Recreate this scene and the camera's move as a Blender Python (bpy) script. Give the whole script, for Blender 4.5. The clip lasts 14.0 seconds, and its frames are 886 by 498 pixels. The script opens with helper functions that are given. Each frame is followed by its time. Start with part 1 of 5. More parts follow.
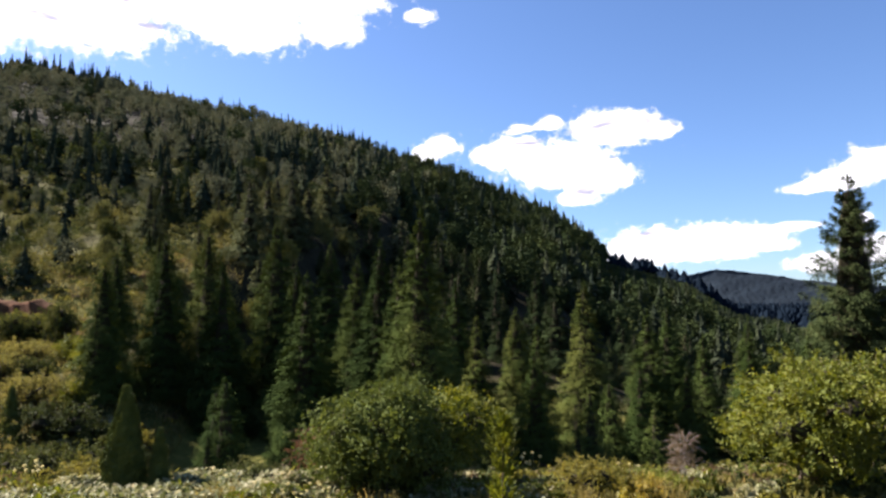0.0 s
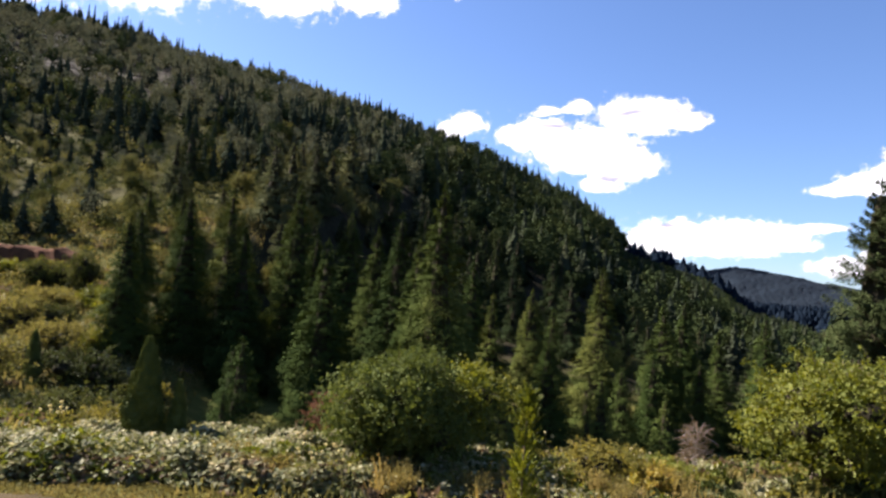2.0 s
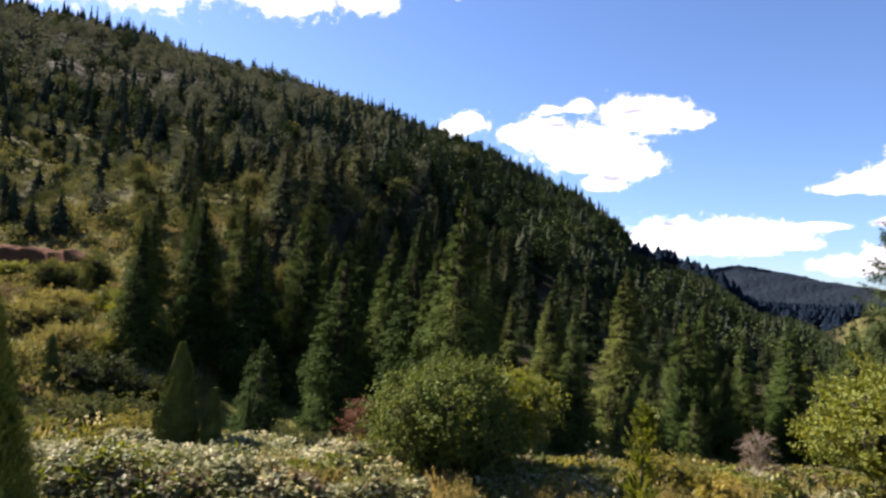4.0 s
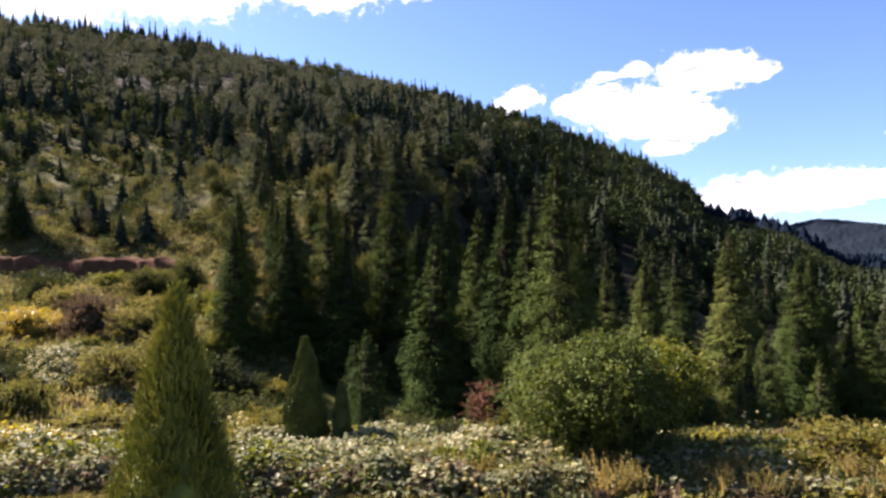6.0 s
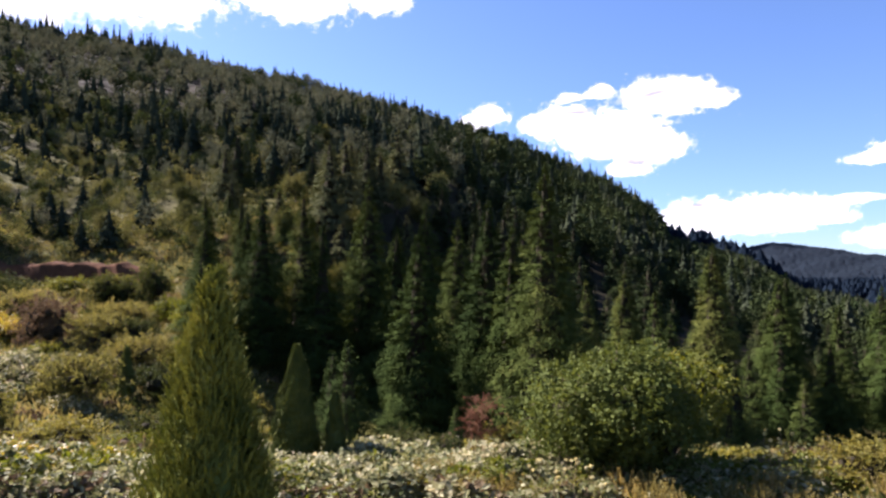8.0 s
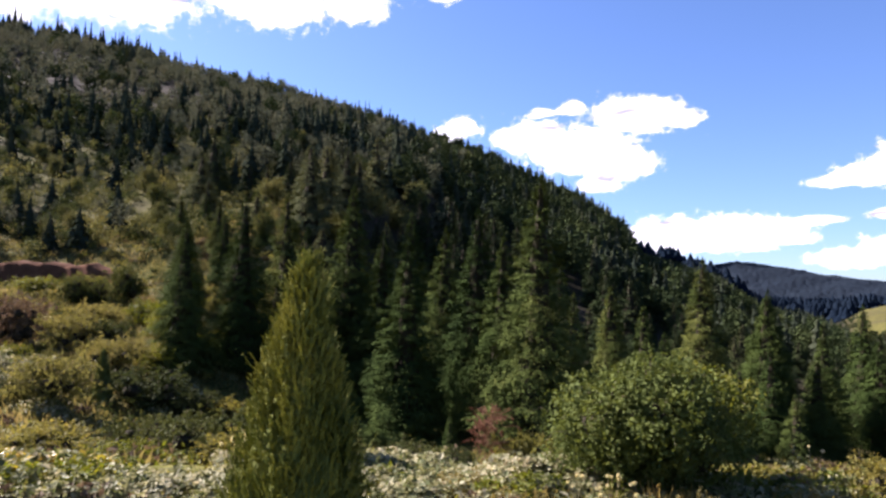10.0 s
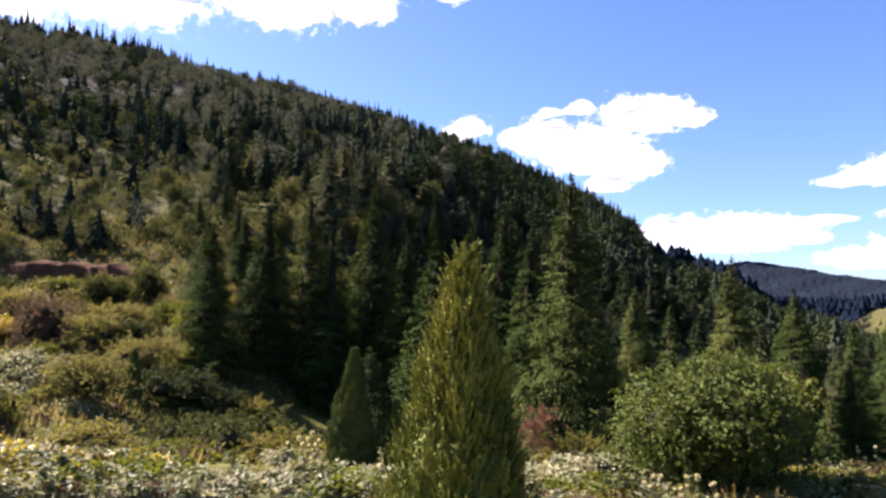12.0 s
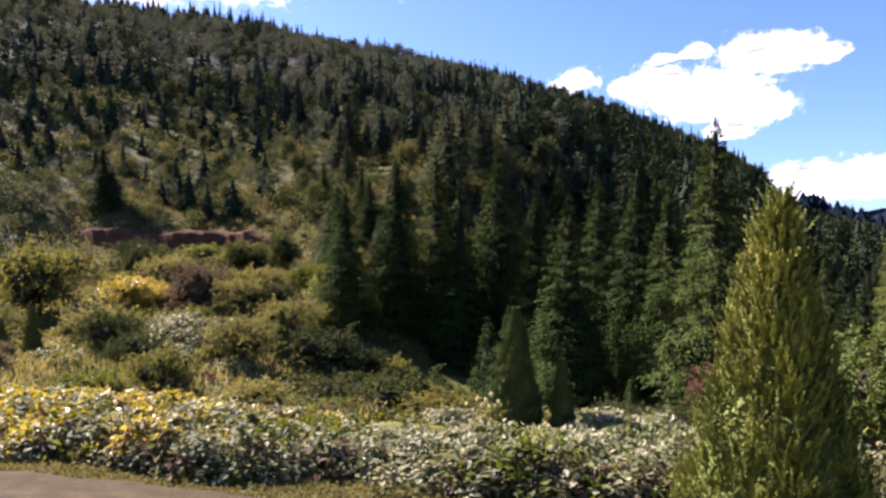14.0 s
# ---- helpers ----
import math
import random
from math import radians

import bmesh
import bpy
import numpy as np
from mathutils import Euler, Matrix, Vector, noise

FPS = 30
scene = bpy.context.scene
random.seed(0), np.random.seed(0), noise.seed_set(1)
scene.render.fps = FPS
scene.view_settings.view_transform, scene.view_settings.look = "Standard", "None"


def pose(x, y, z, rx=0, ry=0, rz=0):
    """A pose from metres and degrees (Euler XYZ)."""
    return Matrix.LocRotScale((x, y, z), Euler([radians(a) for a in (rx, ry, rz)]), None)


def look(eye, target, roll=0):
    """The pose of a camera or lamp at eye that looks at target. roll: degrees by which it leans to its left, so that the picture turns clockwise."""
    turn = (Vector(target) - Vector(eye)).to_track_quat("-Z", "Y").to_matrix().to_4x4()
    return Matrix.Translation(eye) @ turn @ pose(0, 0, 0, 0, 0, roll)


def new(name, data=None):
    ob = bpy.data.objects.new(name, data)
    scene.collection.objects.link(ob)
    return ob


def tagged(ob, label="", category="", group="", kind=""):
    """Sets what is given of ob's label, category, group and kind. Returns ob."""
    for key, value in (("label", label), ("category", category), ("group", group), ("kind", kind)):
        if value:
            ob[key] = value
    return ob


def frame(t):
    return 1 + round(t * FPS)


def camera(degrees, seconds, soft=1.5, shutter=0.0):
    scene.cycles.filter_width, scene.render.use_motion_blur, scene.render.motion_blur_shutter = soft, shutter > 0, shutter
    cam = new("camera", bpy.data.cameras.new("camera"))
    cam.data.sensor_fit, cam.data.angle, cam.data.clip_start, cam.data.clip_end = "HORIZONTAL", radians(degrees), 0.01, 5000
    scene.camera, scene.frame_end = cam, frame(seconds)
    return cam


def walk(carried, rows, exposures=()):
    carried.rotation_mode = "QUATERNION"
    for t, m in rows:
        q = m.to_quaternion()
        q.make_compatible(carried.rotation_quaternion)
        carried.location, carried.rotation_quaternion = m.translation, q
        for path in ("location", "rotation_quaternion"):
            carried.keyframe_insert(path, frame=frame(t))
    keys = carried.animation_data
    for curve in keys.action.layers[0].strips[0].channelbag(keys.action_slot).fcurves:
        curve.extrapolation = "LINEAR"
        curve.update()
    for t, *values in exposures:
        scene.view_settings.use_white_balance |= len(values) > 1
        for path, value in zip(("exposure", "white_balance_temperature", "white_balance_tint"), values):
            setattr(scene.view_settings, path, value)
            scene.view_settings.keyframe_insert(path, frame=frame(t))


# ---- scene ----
cam = camera(65.58, 14.0, soft=2.6)
PATH = [
    (0, pose(0.000, 0.000, 6.000, 95.50, 1.00, -0.00)),
    (0.5, pose(-0.192, -0.056, 5.905, 94.88, -0.74, -0.61)),
    (1, pose(-0.245, -0.039, 5.940, 94.40, -0.59, 0.42)),
    (1.5, pose(-0.246, -0.037, 5.900, 94.27, -1.58, 0.69)),
    (2, pose(-0.316, -0.028, 5.897, 93.55, -3.18, 1.16)),
    (2.5, pose(-0.522, 0.022, 5.862, 92.45, -2.02, 1.67)),
    (5, pose(-3.095, 1.397, 6.031, 94.07, -3.51, 1.10)),
    (5.5, pose(-3.605, 1.502, 5.889, 92.35, -0.11, 3.97)),
    (6, pose(-4.024, 1.896, 5.801, 91.91, 1.53, 6.86)),
    (6.5, pose(-4.437, 2.267, 5.808, 92.56, -2.64, 7.32)),
    (7, pose(-4.831, 2.394, 5.722, 92.89, -1.13, 7.03)),
    (7.5, pose(-5.222, 2.721, 5.605, 92.95, 0.36, 4.94)),
    (10, pose(-7.302, 3.966, 5.316, 94.04, -1.00, 1.14)),
    (10.5, pose(-7.636, 3.963, 5.306, 93.55, 0.09, 3.59)),
    (11, pose(-8.046, 3.992, 5.290, 93.42, -1.66, 1.58)),
    (11.5, pose(-8.413, 4.021, 5.301, 91.94, 0.82, 2.34)),
    (12, pose(-8.813, 4.114, 5.230, 94.03, -0.99, 1.79)),
    (12.5, pose(-9.222, 4.123, 5.198, 94.62, -2.16, 4.43)),
    (13, pose(-9.655, 4.175, 5.202, 92.71, 0.86, 6.67)),
    (13.5, pose(-10.066, 4.315, 5.151, 93.37, 3.08, 11.69)),
    (14, pose(-10.498, 4.611, 5.193, 90.60, 0.44, 10.98)),
]
walk(cam, PATH, [(0, 2.14, 6350, 18), (0.7, 2.04, 6350, 18), (2.5, 2.2, 6400, 22), (5, 2.2, 6400, 22), (6, 2.4, 6400, 27), (7.5, 2.32, 6200, 28), (10, 2.24, 6050, 30), (12, 2.36, 6100, 30), (14, 2.34, 5900, 33)])

# ---- world, sun ----
SUN_AZ, SUN_EL = -63.0, 35.0          # degrees right of north (+y), above the horizon
world = bpy.data.worlds.new("sky")
scene.world = world
world.use_nodes = True
wn = world.node_tree.nodes
sky = wn.new("ShaderNodeTexSky")
sky.sky_type = "NISHITA"
sky.sun_disc = False
sky.sun_elevation = radians(SUN_EL)
sky.sun_rotation = radians(SUN_AZ)
sky.altitude = 900
sky.air_density = 1.0
sky.dust_density = 0.9
sky.ozone_density = 6.5
world.node_tree.links.new(sky.outputs[0], wn["Background"].inputs[0])
wn["Background"].inputs[1].default_value = 0.046
sun_data = bpy.data.lights.new("sun", "SUN")
sun_data.energy = 5.0
sun_data.angle = radians(0.53)
sun_data.color = (1.0, 0.95, 0.86)
sun = new("sun", sun_data)
az, el = radians(SUN_AZ), radians(SUN_EL)
sun_way = Vector((math.sin(az) * math.cos(el), math.cos(az) * math.cos(el), math.sin(el)))
sun.matrix_world = look(sun_way * 300, (0, 0, 0))


# ---- materials ----
def material(name):
    m = bpy.data.materials.new(name)
    m.use_nodes = True
    m.node_tree.nodes.clear()
    return m, m.node_tree.nodes, m.node_tree.links


def node(nodes, kind, **inputs):
    n = nodes.new(kind)
    for k, v in inputs.items():
        n.inputs[k.replace("_", " ")].default_value = v
    return n


def ramp(nodes, stops):
    r = nodes.new("ShaderNodeValToRGB")
    e = r.color_ramp.elements
    while len(e) < len(stops):
        e.new(0.5)
    for el_, (p, c) in zip(e, stops):
        el_.position, el_.color = p, (*c, 1)
    return r


def maths(nodes, links, op, a, b):
    n = nodes.new("ShaderNodeMath")
    n.operation = op
    for i, v in enumerate((a, b)):
        if isinstance(v, (int, float)):
            n.inputs[i].default_value = v
        else:
            links.new(v, n.inputs[i])
    return n.outputs[0]


def foliage(name, stops, through_light=0.3, rough=0.55, patch=0.6, leaf=0.45, tree=0.35, spec=0.15):
    """Leaves or needles: the colour runs through stops by leaf, by plant and by patches of the plant; part of the light goes through."""
    m, n, k = material(name)
    geo = n.new("ShaderNodeNewGeometry")
    info = n.new("ShaderNodeObjectInfo")
    noise_ = node(n, "ShaderNodeTexNoise", Scale=patch, Detail=3.0)
    k.new(geo.outputs["Position"], noise_.inputs["Vector"])
    a = maths(n, k, "MULTIPLY", geo.outputs["Random Per Island"], leaf)
    b = maths(n, k, "MULTIPLY", info.outputs["Random"], tree)
    c = maths(n, k, "MULTIPLY", noise_.outputs["Fac"], 1.6)
    c = maths(n, k, "SUBTRACT", c, 0.3)
    c = maths(n, k, "MULTIPLY", c, 1.0 - leaf * 0.6 - tree * 0.6)
    d = maths(n, k, "ADD", maths(n, k, "ADD", a, b), c)
    # late-summer leaves: a little duller and redder than fresh green
    r = ramp(n, [(q, (1.05 * u, v, 1.15 * w)) for q, (u, v, w) in stops])
    k.new(d, r.inputs[0])
    p = n.new("ShaderNodeBsdfPrincipled")
    p.inputs["Roughness"].default_value = rough
    p.inputs["Specular IOR Level"].default_value = spec
    k.new(r.outputs[0], p.inputs["Base Color"])
    t = n.new("ShaderNodeBsdfTranslucent")
    hue = node(n, "ShaderNodeHueSaturation", Hue=0.485, Saturation=1.15, Value=1.25)
    k.new(r.outputs[0], hue.inputs["Color"])
    k.new(hue.outputs[0], t.inputs["Color"])
    mix = n.new("ShaderNodeMixShader")
    mix.inputs[0].default_value = through_light
    k.new(p.outputs[0], mix.inputs[1])
    k.new(t.outputs[0], mix.inputs[2])
    out = n.new("ShaderNodeOutputMaterial")
    k.new(mix.outputs[0], out.inputs[0])
    return m


def surface(name, stops, scale=3.0, rough=0.85, bump=0.4, fine=25.0):
    m, n, k = material(name)
    geo = n.new("ShaderNodeNewGeometry")
    a = node(n, "ShaderNodeTexNoise", Scale=scale, Detail=6.0)
    b = node(n, "ShaderNodeTexNoise", Scale=fine, Detail=4.0)
    for q in (a, b):
        k.new(geo.outputs["Position"], q.inputs["Vector"])
    mixed = maths(n, k, "ADD", maths(n, k, "MULTIPLY", a.outputs["Fac"], 0.65), maths(n, k, "MULTIPLY", b.outputs["Fac"], 0.35))
    r = ramp(n, stops)
    k.new(mixed, r.inputs[0])
    p = n.new("ShaderNodeBsdfPrincipled")
    p.inputs["Roughness"].default_value = rough
    p.inputs["Specular IOR Level"].default_value = 0.04
    k.new(r.outputs[0], p.inputs["Base Color"])
    bp = node(n, "ShaderNodeBump", Strength=bump, Distance=0.05)
    k.new(b.outputs["Fac"], bp.inputs["Height"])
    k.new(bp.outputs[0], p.inputs["Normal"])
    out = n.new("ShaderNodeOutputMaterial")
    k.new(p.outputs[0], out.inputs[0])
    return m


M_SPRUCE = foliage("spruce_needles", [(0.1, (0.017, 0.031, 0.008)), (0.5, (0.032, 0.051, 0.011)), (0.85, (0.052, 0.071, 0.015)), (1.0, (0.078, 0.09, 0.019))], 0.07, 0.9, 0.5, 0.12, 0.6, 0.01)
# darker copy of the spruce: shade and backlight are put into its colour
M_SHADESPRUCE = foliage("shaded_spruce_needles", [(0.1, (0.011, 0.019, 0.008)), (0.5, (0.020, 0.032, 0.011)), (0.85, (0.034, 0.046, 0.014)), (1.0, (0.05, 0.058, 0.018))], 0.05, 0.9, 0.5, 0.12, 0.6, 0.01)
M_PALESPRUCE = foliage("olive_spruce_needles", [(0.1, (0.040, 0.050, 0.020)), (0.5, (0.070, 0.082, 0.030)), (0.85, (0.105, 0.112, 0.038)), (1.0, (0.14, 0.135, 0.045))], 0.12, 0.88, 0.5, 0.12, 0.6, 0.02)
M_HILL = foliage("hill_conifer_needles", [(0.1, (0.015, 0.022, 0.015)), (0.5, (0.026, 0.035, 0.018)), (0.75, (0.040, 0.047, 0.022)), (1.0, (0.056, 0.060, 0.026))], 0.05, 0.95, 0.03, 0.08, 0.0, 0.0)
M_PINE = foliage("pine_needles", [(0.1, (0.050, 0.062, 0.034)), (0.5, (0.082, 0.090, 0.044)), (1.0, (0.12, 0.118, 0.056))], 0.15, 0.88, 0.04, 0.06, 0.0, 0.02)
# far wood: the bluish haze of distance is put into the colour
M_FARWOOD = foliage("haze_tinted_needles", [(0.1, (0.004, 0.008, 0.012)), (0.6, (0.007, 0.012, 0.016)), (1.0, (0.010, 0.016, 0.019))], 0.0, 0.95, 0.01, 0.12, 0.0, 0.0)
M_HILLBROAD = foliage("hill_broadleaf_leaves", [(0.1, (0.036, 0.050, 0.014)), (0.5, (0.066, 0.080, 0.021)), (0.8, (0.100, 0.106, 0.027)), (1.0, (0.14, 0.125, 0.032))], 0.10, 0.85, 0.04, 0.1, 0.0, 0.03)
# dark round crowns; part of the slope's shade is in the colour
M_HILLGREEN = foliage("hill_dark_leaves", [(0.1, (0.014, 0.024, 0.009)), (0.5, (0.026, 0.038, 0.012)), (1.0, (0.046, 0.058, 0.017))], 0.08, 0.9, 0.04, 0.1, 0.0, 0.01)
M_YELLOWTREE = foliage("yellowing_leaves", [(0.1, (0.048, 0.060, 0.016)), (0.5, (0.092, 0.102, 0.024)), (0.85, (0.145, 0.142, 0.032)), (1.0, (0.20, 0.165, 0.036))], 0.12, 0.8, 0.6, 0.2, 0.35, 0.03)
M_JUNIPER = foliage("juniper_needles", [(0.1, (0.036, 0.054, 0.012)), (0.5, (0.112, 0.136, 0.026)), (0.85, (0.225, 0.232, 0.043)), (1.0, (0.32, 0.31, 0.068))], 0.05, 0.75, 2.2, 0.3, 0.2, 0.05)
M_THUJA = foliage("clipped_juniper_needles", [(0.1, (0.040, 0.060, 0.017)), (0.6, (0.085, 0.108, 0.026)), (1.0, (0.15, 0.165, 0.040))], 0.06, 0.75, 1.5, 0.2, 0.2, 0.04)
M_WILLOW = foliage("grey_green_leaves", [(0.1, (0.036, 0.052, 0.014)), (0.5, (0.074, 0.098, 0.020)), (0.85, (0.118, 0.142, 0.032)), (1.0, (0.16, 0.178, 0.05))], 0.24, 0.8, 0.7, 0.15, 0.1, 0.06)
M_YELLOWGREEN = foliage("yellow_green_leaves", [(0.1, (0.040, 0.058, 0.009)), (0.5, (0.090, 0.110, 0.016)), (0.85, (0.145, 0.154, 0.023)), (1.0, (0.20, 0.194, 0.038))], 0.32, 0.6, 0.8, 0.28, 0.1, 0.10)
M_BRAMBLE = foliage("bramble_leaves", [(0.1, (0.034, 0.048, 0.013)), (0.35, (0.078, 0.096, 0.029)), (0.62, (0.165, 0.172, 0.064)), (0.86, (0.30, 0.298, 0.146)), (1.0, (0.385, 0.355, 0.17))], 0.32, 0.6, 0.55, 0.55, 0.0, 0.08)
M_AUTUMN = foliage("turning_leaves", [(0.1, (0.10, 0.12, 0.02)), (0.45, (0.22, 0.21, 0.03)), (0.8, (0.30, 0.25, 0.05)), (1.0, (0.29, 0.19, 0.05))], 0.4, 0.45, 0.8, 0.35, 0.2)
M_SHRUBDARK = foliage("dark_shrub_leaves", [(0.1, (0.020, 0.030, 0.010)), (0.6, (0.040, 0.052, 0.014)), (1.0, (0.070, 0.080, 0.020))], 0.22, 0.75, 0.8, 0.22, 0.4, 0.03)
M_SHRUBOLIVE = foliage("olive_shrub_leaves", [(0.1, (0.055, 0.066, 0.017)), (0.6, (0.120, 0.122, 0.026)), (1.0, (0.19, 0.172, 0.038))], 0.42, 0.65, 0.8, 0.2, 0.4, 0.06)
M_SCRUB = foliage("slope_scrub_leaves", [(0.1, (0.055, 0.066, 0.020)), (0.5, (0.105, 0.112, 0.032)), (0.8, (0.165, 0.155, 0.042)), (1.0, (0.21, 0.18, 0.05))], 0.18, 0.8, 0.10, 0.2, 0.0, 0.03)
M_SHRUBPALE = foliage("feathery_shrub_leaves", [(0.1, (0.070, 0.078, 0.020)), (0.6, (0.135, 0.134, 0.034)), (1.0, (0.20, 0.185, 0.050))], 0.40, 0.7, 0.8, 0.2, 0.3, 0.04)
M_SHRUBBROWN = foliage("brown_shrub_twigs", [(0.1, (0.060, 0.045, 0.024)), (0.6, (0.11, 0.084, 0.040)), (1.0, (0.15, 0.122, 0.052))], 0.25, 0.7, 0.8, 0.25, 0.4, 0.05)
M_GRASS = foliage("meadow_grass_blades", [(0.1, (0.064, 0.070, 0.018)), (0.45, (0.112, 0.108, 0.030)), (0.75, (0.158, 0.138, 0.044)), (1.0, (0.21, 0.172, 0.066))], 0.40, 0.7, 0.25, 0.25, 0.0, 0.04)
M_LAWN = foliage("short_dry_grass_blades", [(0.1, (0.058, 0.058, 0.015)), (0.5, (0.098, 0.092, 0.026)), (1.0, (0.155, 0.135, 0.045))], 0.35, 0.7, 0.8, 0.25, 0.0, 0.04)
M_GOLD = foliage("golden_weed_leaves", [(0.1, (0.080, 0.076, 0.022)), (0.5, (0.15, 0.135, 0.040)), (0.85, (0.23, 0.185, 0.055)), (1.0, (0.27, 0.16, 0.05))], 0.40, 0.7, 0.9, 0.3, 0.0, 0.05)
M_REDTWIG = foliage("red_dry_leaves", [(0.1, (0.085, 0.046, 0.022)), (0.6, (0.140, 0.080, 0.040)), (1.0, (0.185, 0.115, 0.062))], 0.2, 0.8, 1.0, 0.3, 0.1, 0.03)
M_BARK = surface("bark", [(0.3, (0.045, 0.032, 0.024)), (0.7, (0.13, 0.10, 0.08))], 4.0, 0.9, 0.8, 30.0)
# dark crown cores: the shade among inner branches, as a base colour
M_INNER = surface("inner_crown_shade", [(0.3, (0.018, 0.016, 0.010)), (0.7, (0.040, 0.034, 0.020))], 2.0, 0.95, 0.6, 12.0)
M_TWIG = surface("grey_twigs", [(0.3, (0.16, 0.13, 0.12)), (0.7, (0.30, 0.26, 0.24))], 4.0, 0.9, 0.3, 40.0)
M_STEM = surface("dry_stems", [(0.3, (0.12, 0.10, 0.05)), (0.7, (0.24, 0.19, 0.09))], 6.0, 0.8, 0.3, 40.0)
M_FLUFF = foliage("seed_fluff", [(0.2, (0.46, 0.44, 0.18)), (0.8, (0.64, 0.62, 0.30))], 0.35, 0.9, 20.0, 0.4, 0.2, 0.05)
M_ROAD = surface("dirt_road", [(0.3, (0.034, 0.026, 0.012)), (0.55, (0.060, 0.044, 0.021)), (0.75, (0.094, 0.070, 0.036))], 1.6, 1.0, 0.7, 14.0)
M_REDEARTH = surface("red_earth", [(0.3, (0.060, 0.028, 0.014)), (0.7, (0.120, 0.056, 0.028))], 0.8, 1.0, 0.8, 6.0)
# far slope, tinted with the same painted haze
M_FARSLOPE = surface("haze_tinted_slope", [(0.3, (0.006, 0.010, 0.015)), (0.7, (0.010, 0.015, 0.020))], 0.02, 1.0, 0.2, 0.2)


def ground_material():
    """Grass, litter under the woods and dry meadow, in patches."""
    m, n, k = material("ground_soil_and_grass")
    geo = n.new("ShaderNodeNewGeometry")
    big = node(n, "ShaderNodeTexNoise", Scale=0.05, Detail=5.0)
    mid = node(n, "ShaderNodeTexNoise", Scale=0.8, Detail=6.0)
    fine = node(n, "ShaderNodeTexNoise", Scale=14.0, Detail=5.0)
    for q in (big, mid, fine):
        k.new(geo.outputs["Position"], q.inputs["Vector"])
    f = maths(n, k, "ADD", maths(n, k, "MULTIPLY", mid.outputs["Fac"], 0.6), maths(n, k, "MULTIPLY", fine.outputs["Fac"], 0.4))
    grass = ramp(n, [(0.25, (0.045, 0.050, 0.013)), (0.5, (0.088, 0.086, 0.021)), (0.7, (0.145, 0.125, 0.034))])
    litter = ramp(n, [(0.3, (0.035, 0.034, 0.013)), (0.55, (0.075, 0.068, 0.024)), (0.75, (0.14, 0.12, 0.042))])
    k.new(f, grass.inputs[0])
    k.new(f, litter.inputs[0])
    pick = ramp(n, [(0.45, (0, 0, 0)), (0.58, (1, 1, 1))])
    k.new(big.outputs["Fac"], pick.inputs[0])
    floor_ = ramp(n, [(0.3, (0.016, 0.014, 0.008)), (0.6, (0.030, 0.026, 0.014)), (0.8, (0.045, 0.044, 0.020))])
    k.new(f, floor_.inputs[0])
    wooded = n.new("ShaderNodeAttribute")
    wooded.attribute_name = "needle_litter"
    both = n.new("ShaderNodeMix")
    both.data_type = "RGBA"
    k.new(wooded.outputs["Fac"], both.inputs[0])
    k.new(floor_.outputs[0], both.inputs[7])
    mix = n.new("ShaderNodeMix")
    mix.data_type = "RGBA"
    k.new(pick.outputs[0], mix.inputs[0])
    k.new(grass.outputs[0], mix.inputs[6])
    k.new(litter.outputs[0], mix.inputs[7])
    p = n.new("ShaderNodeBsdfPrincipled")
    p.inputs["Roughness"].default_value = 1.0
    p.inputs["Specular IOR Level"].default_value = 0.03
    k.new(mix.outputs[2], both.inputs[6])
    k.new(both.outputs[2], p.inputs["Base Color"])
    bp = node(n, "ShaderNodeBump", Strength=0.6, Distance=0.08)
    k.new(f, bp.inputs["Height"])
    k.new(bp.outputs[0], p.inputs["Normal"])
    out = n.new("ShaderNodeOutputMaterial")
    k.new(p.outputs[0], out.inputs[0])
    return m


M_GROUND = ground_material()


# ---- the lie of the land ----
def smooth(a, b, x):
    q = np.clip((x - a) / (b - a), 0, 1)
    return q * q * (3 - 2 * q)


CX, CY = -5.0, 3.0
# the ridge of the wooded hill, seen from the track: bearing, height of the crest in degrees, distance
RIDGE = np.array([(-180, 6, 700), (-90, 12, 620), (-60, 15.6, 580), (-44, 17.3, 560), (-34, 18.0, 560), (-25, 17.35, 570), (-15, 15.8, 590), (-8, 14.2, 600),
                  (-2, 12.5, 600), (5, 9.9, 590), (10, 7.7, 570), (13.2, 5.2, 560), (14.6, 3.3, 640), (17, 3.0, 680), (20, 1.8, 700), (23.5, -1.0, 640),
                  (28, -2.2, 520), (30.5, -0.7, 480), (35, 0.0, 480), (45, 1, 520), (80, 5, 600), (180, 6, 700)], float)
MOUNTAIN = np.array([(-180, 0.5), (0, 0.5), (14, 1.2), (19, 2.5), (22, 2.92), (25, 2.55), (28, 1.95), (31, 1.5), (36, 1.0), (60, 1.5), (180, 0.5)], float)


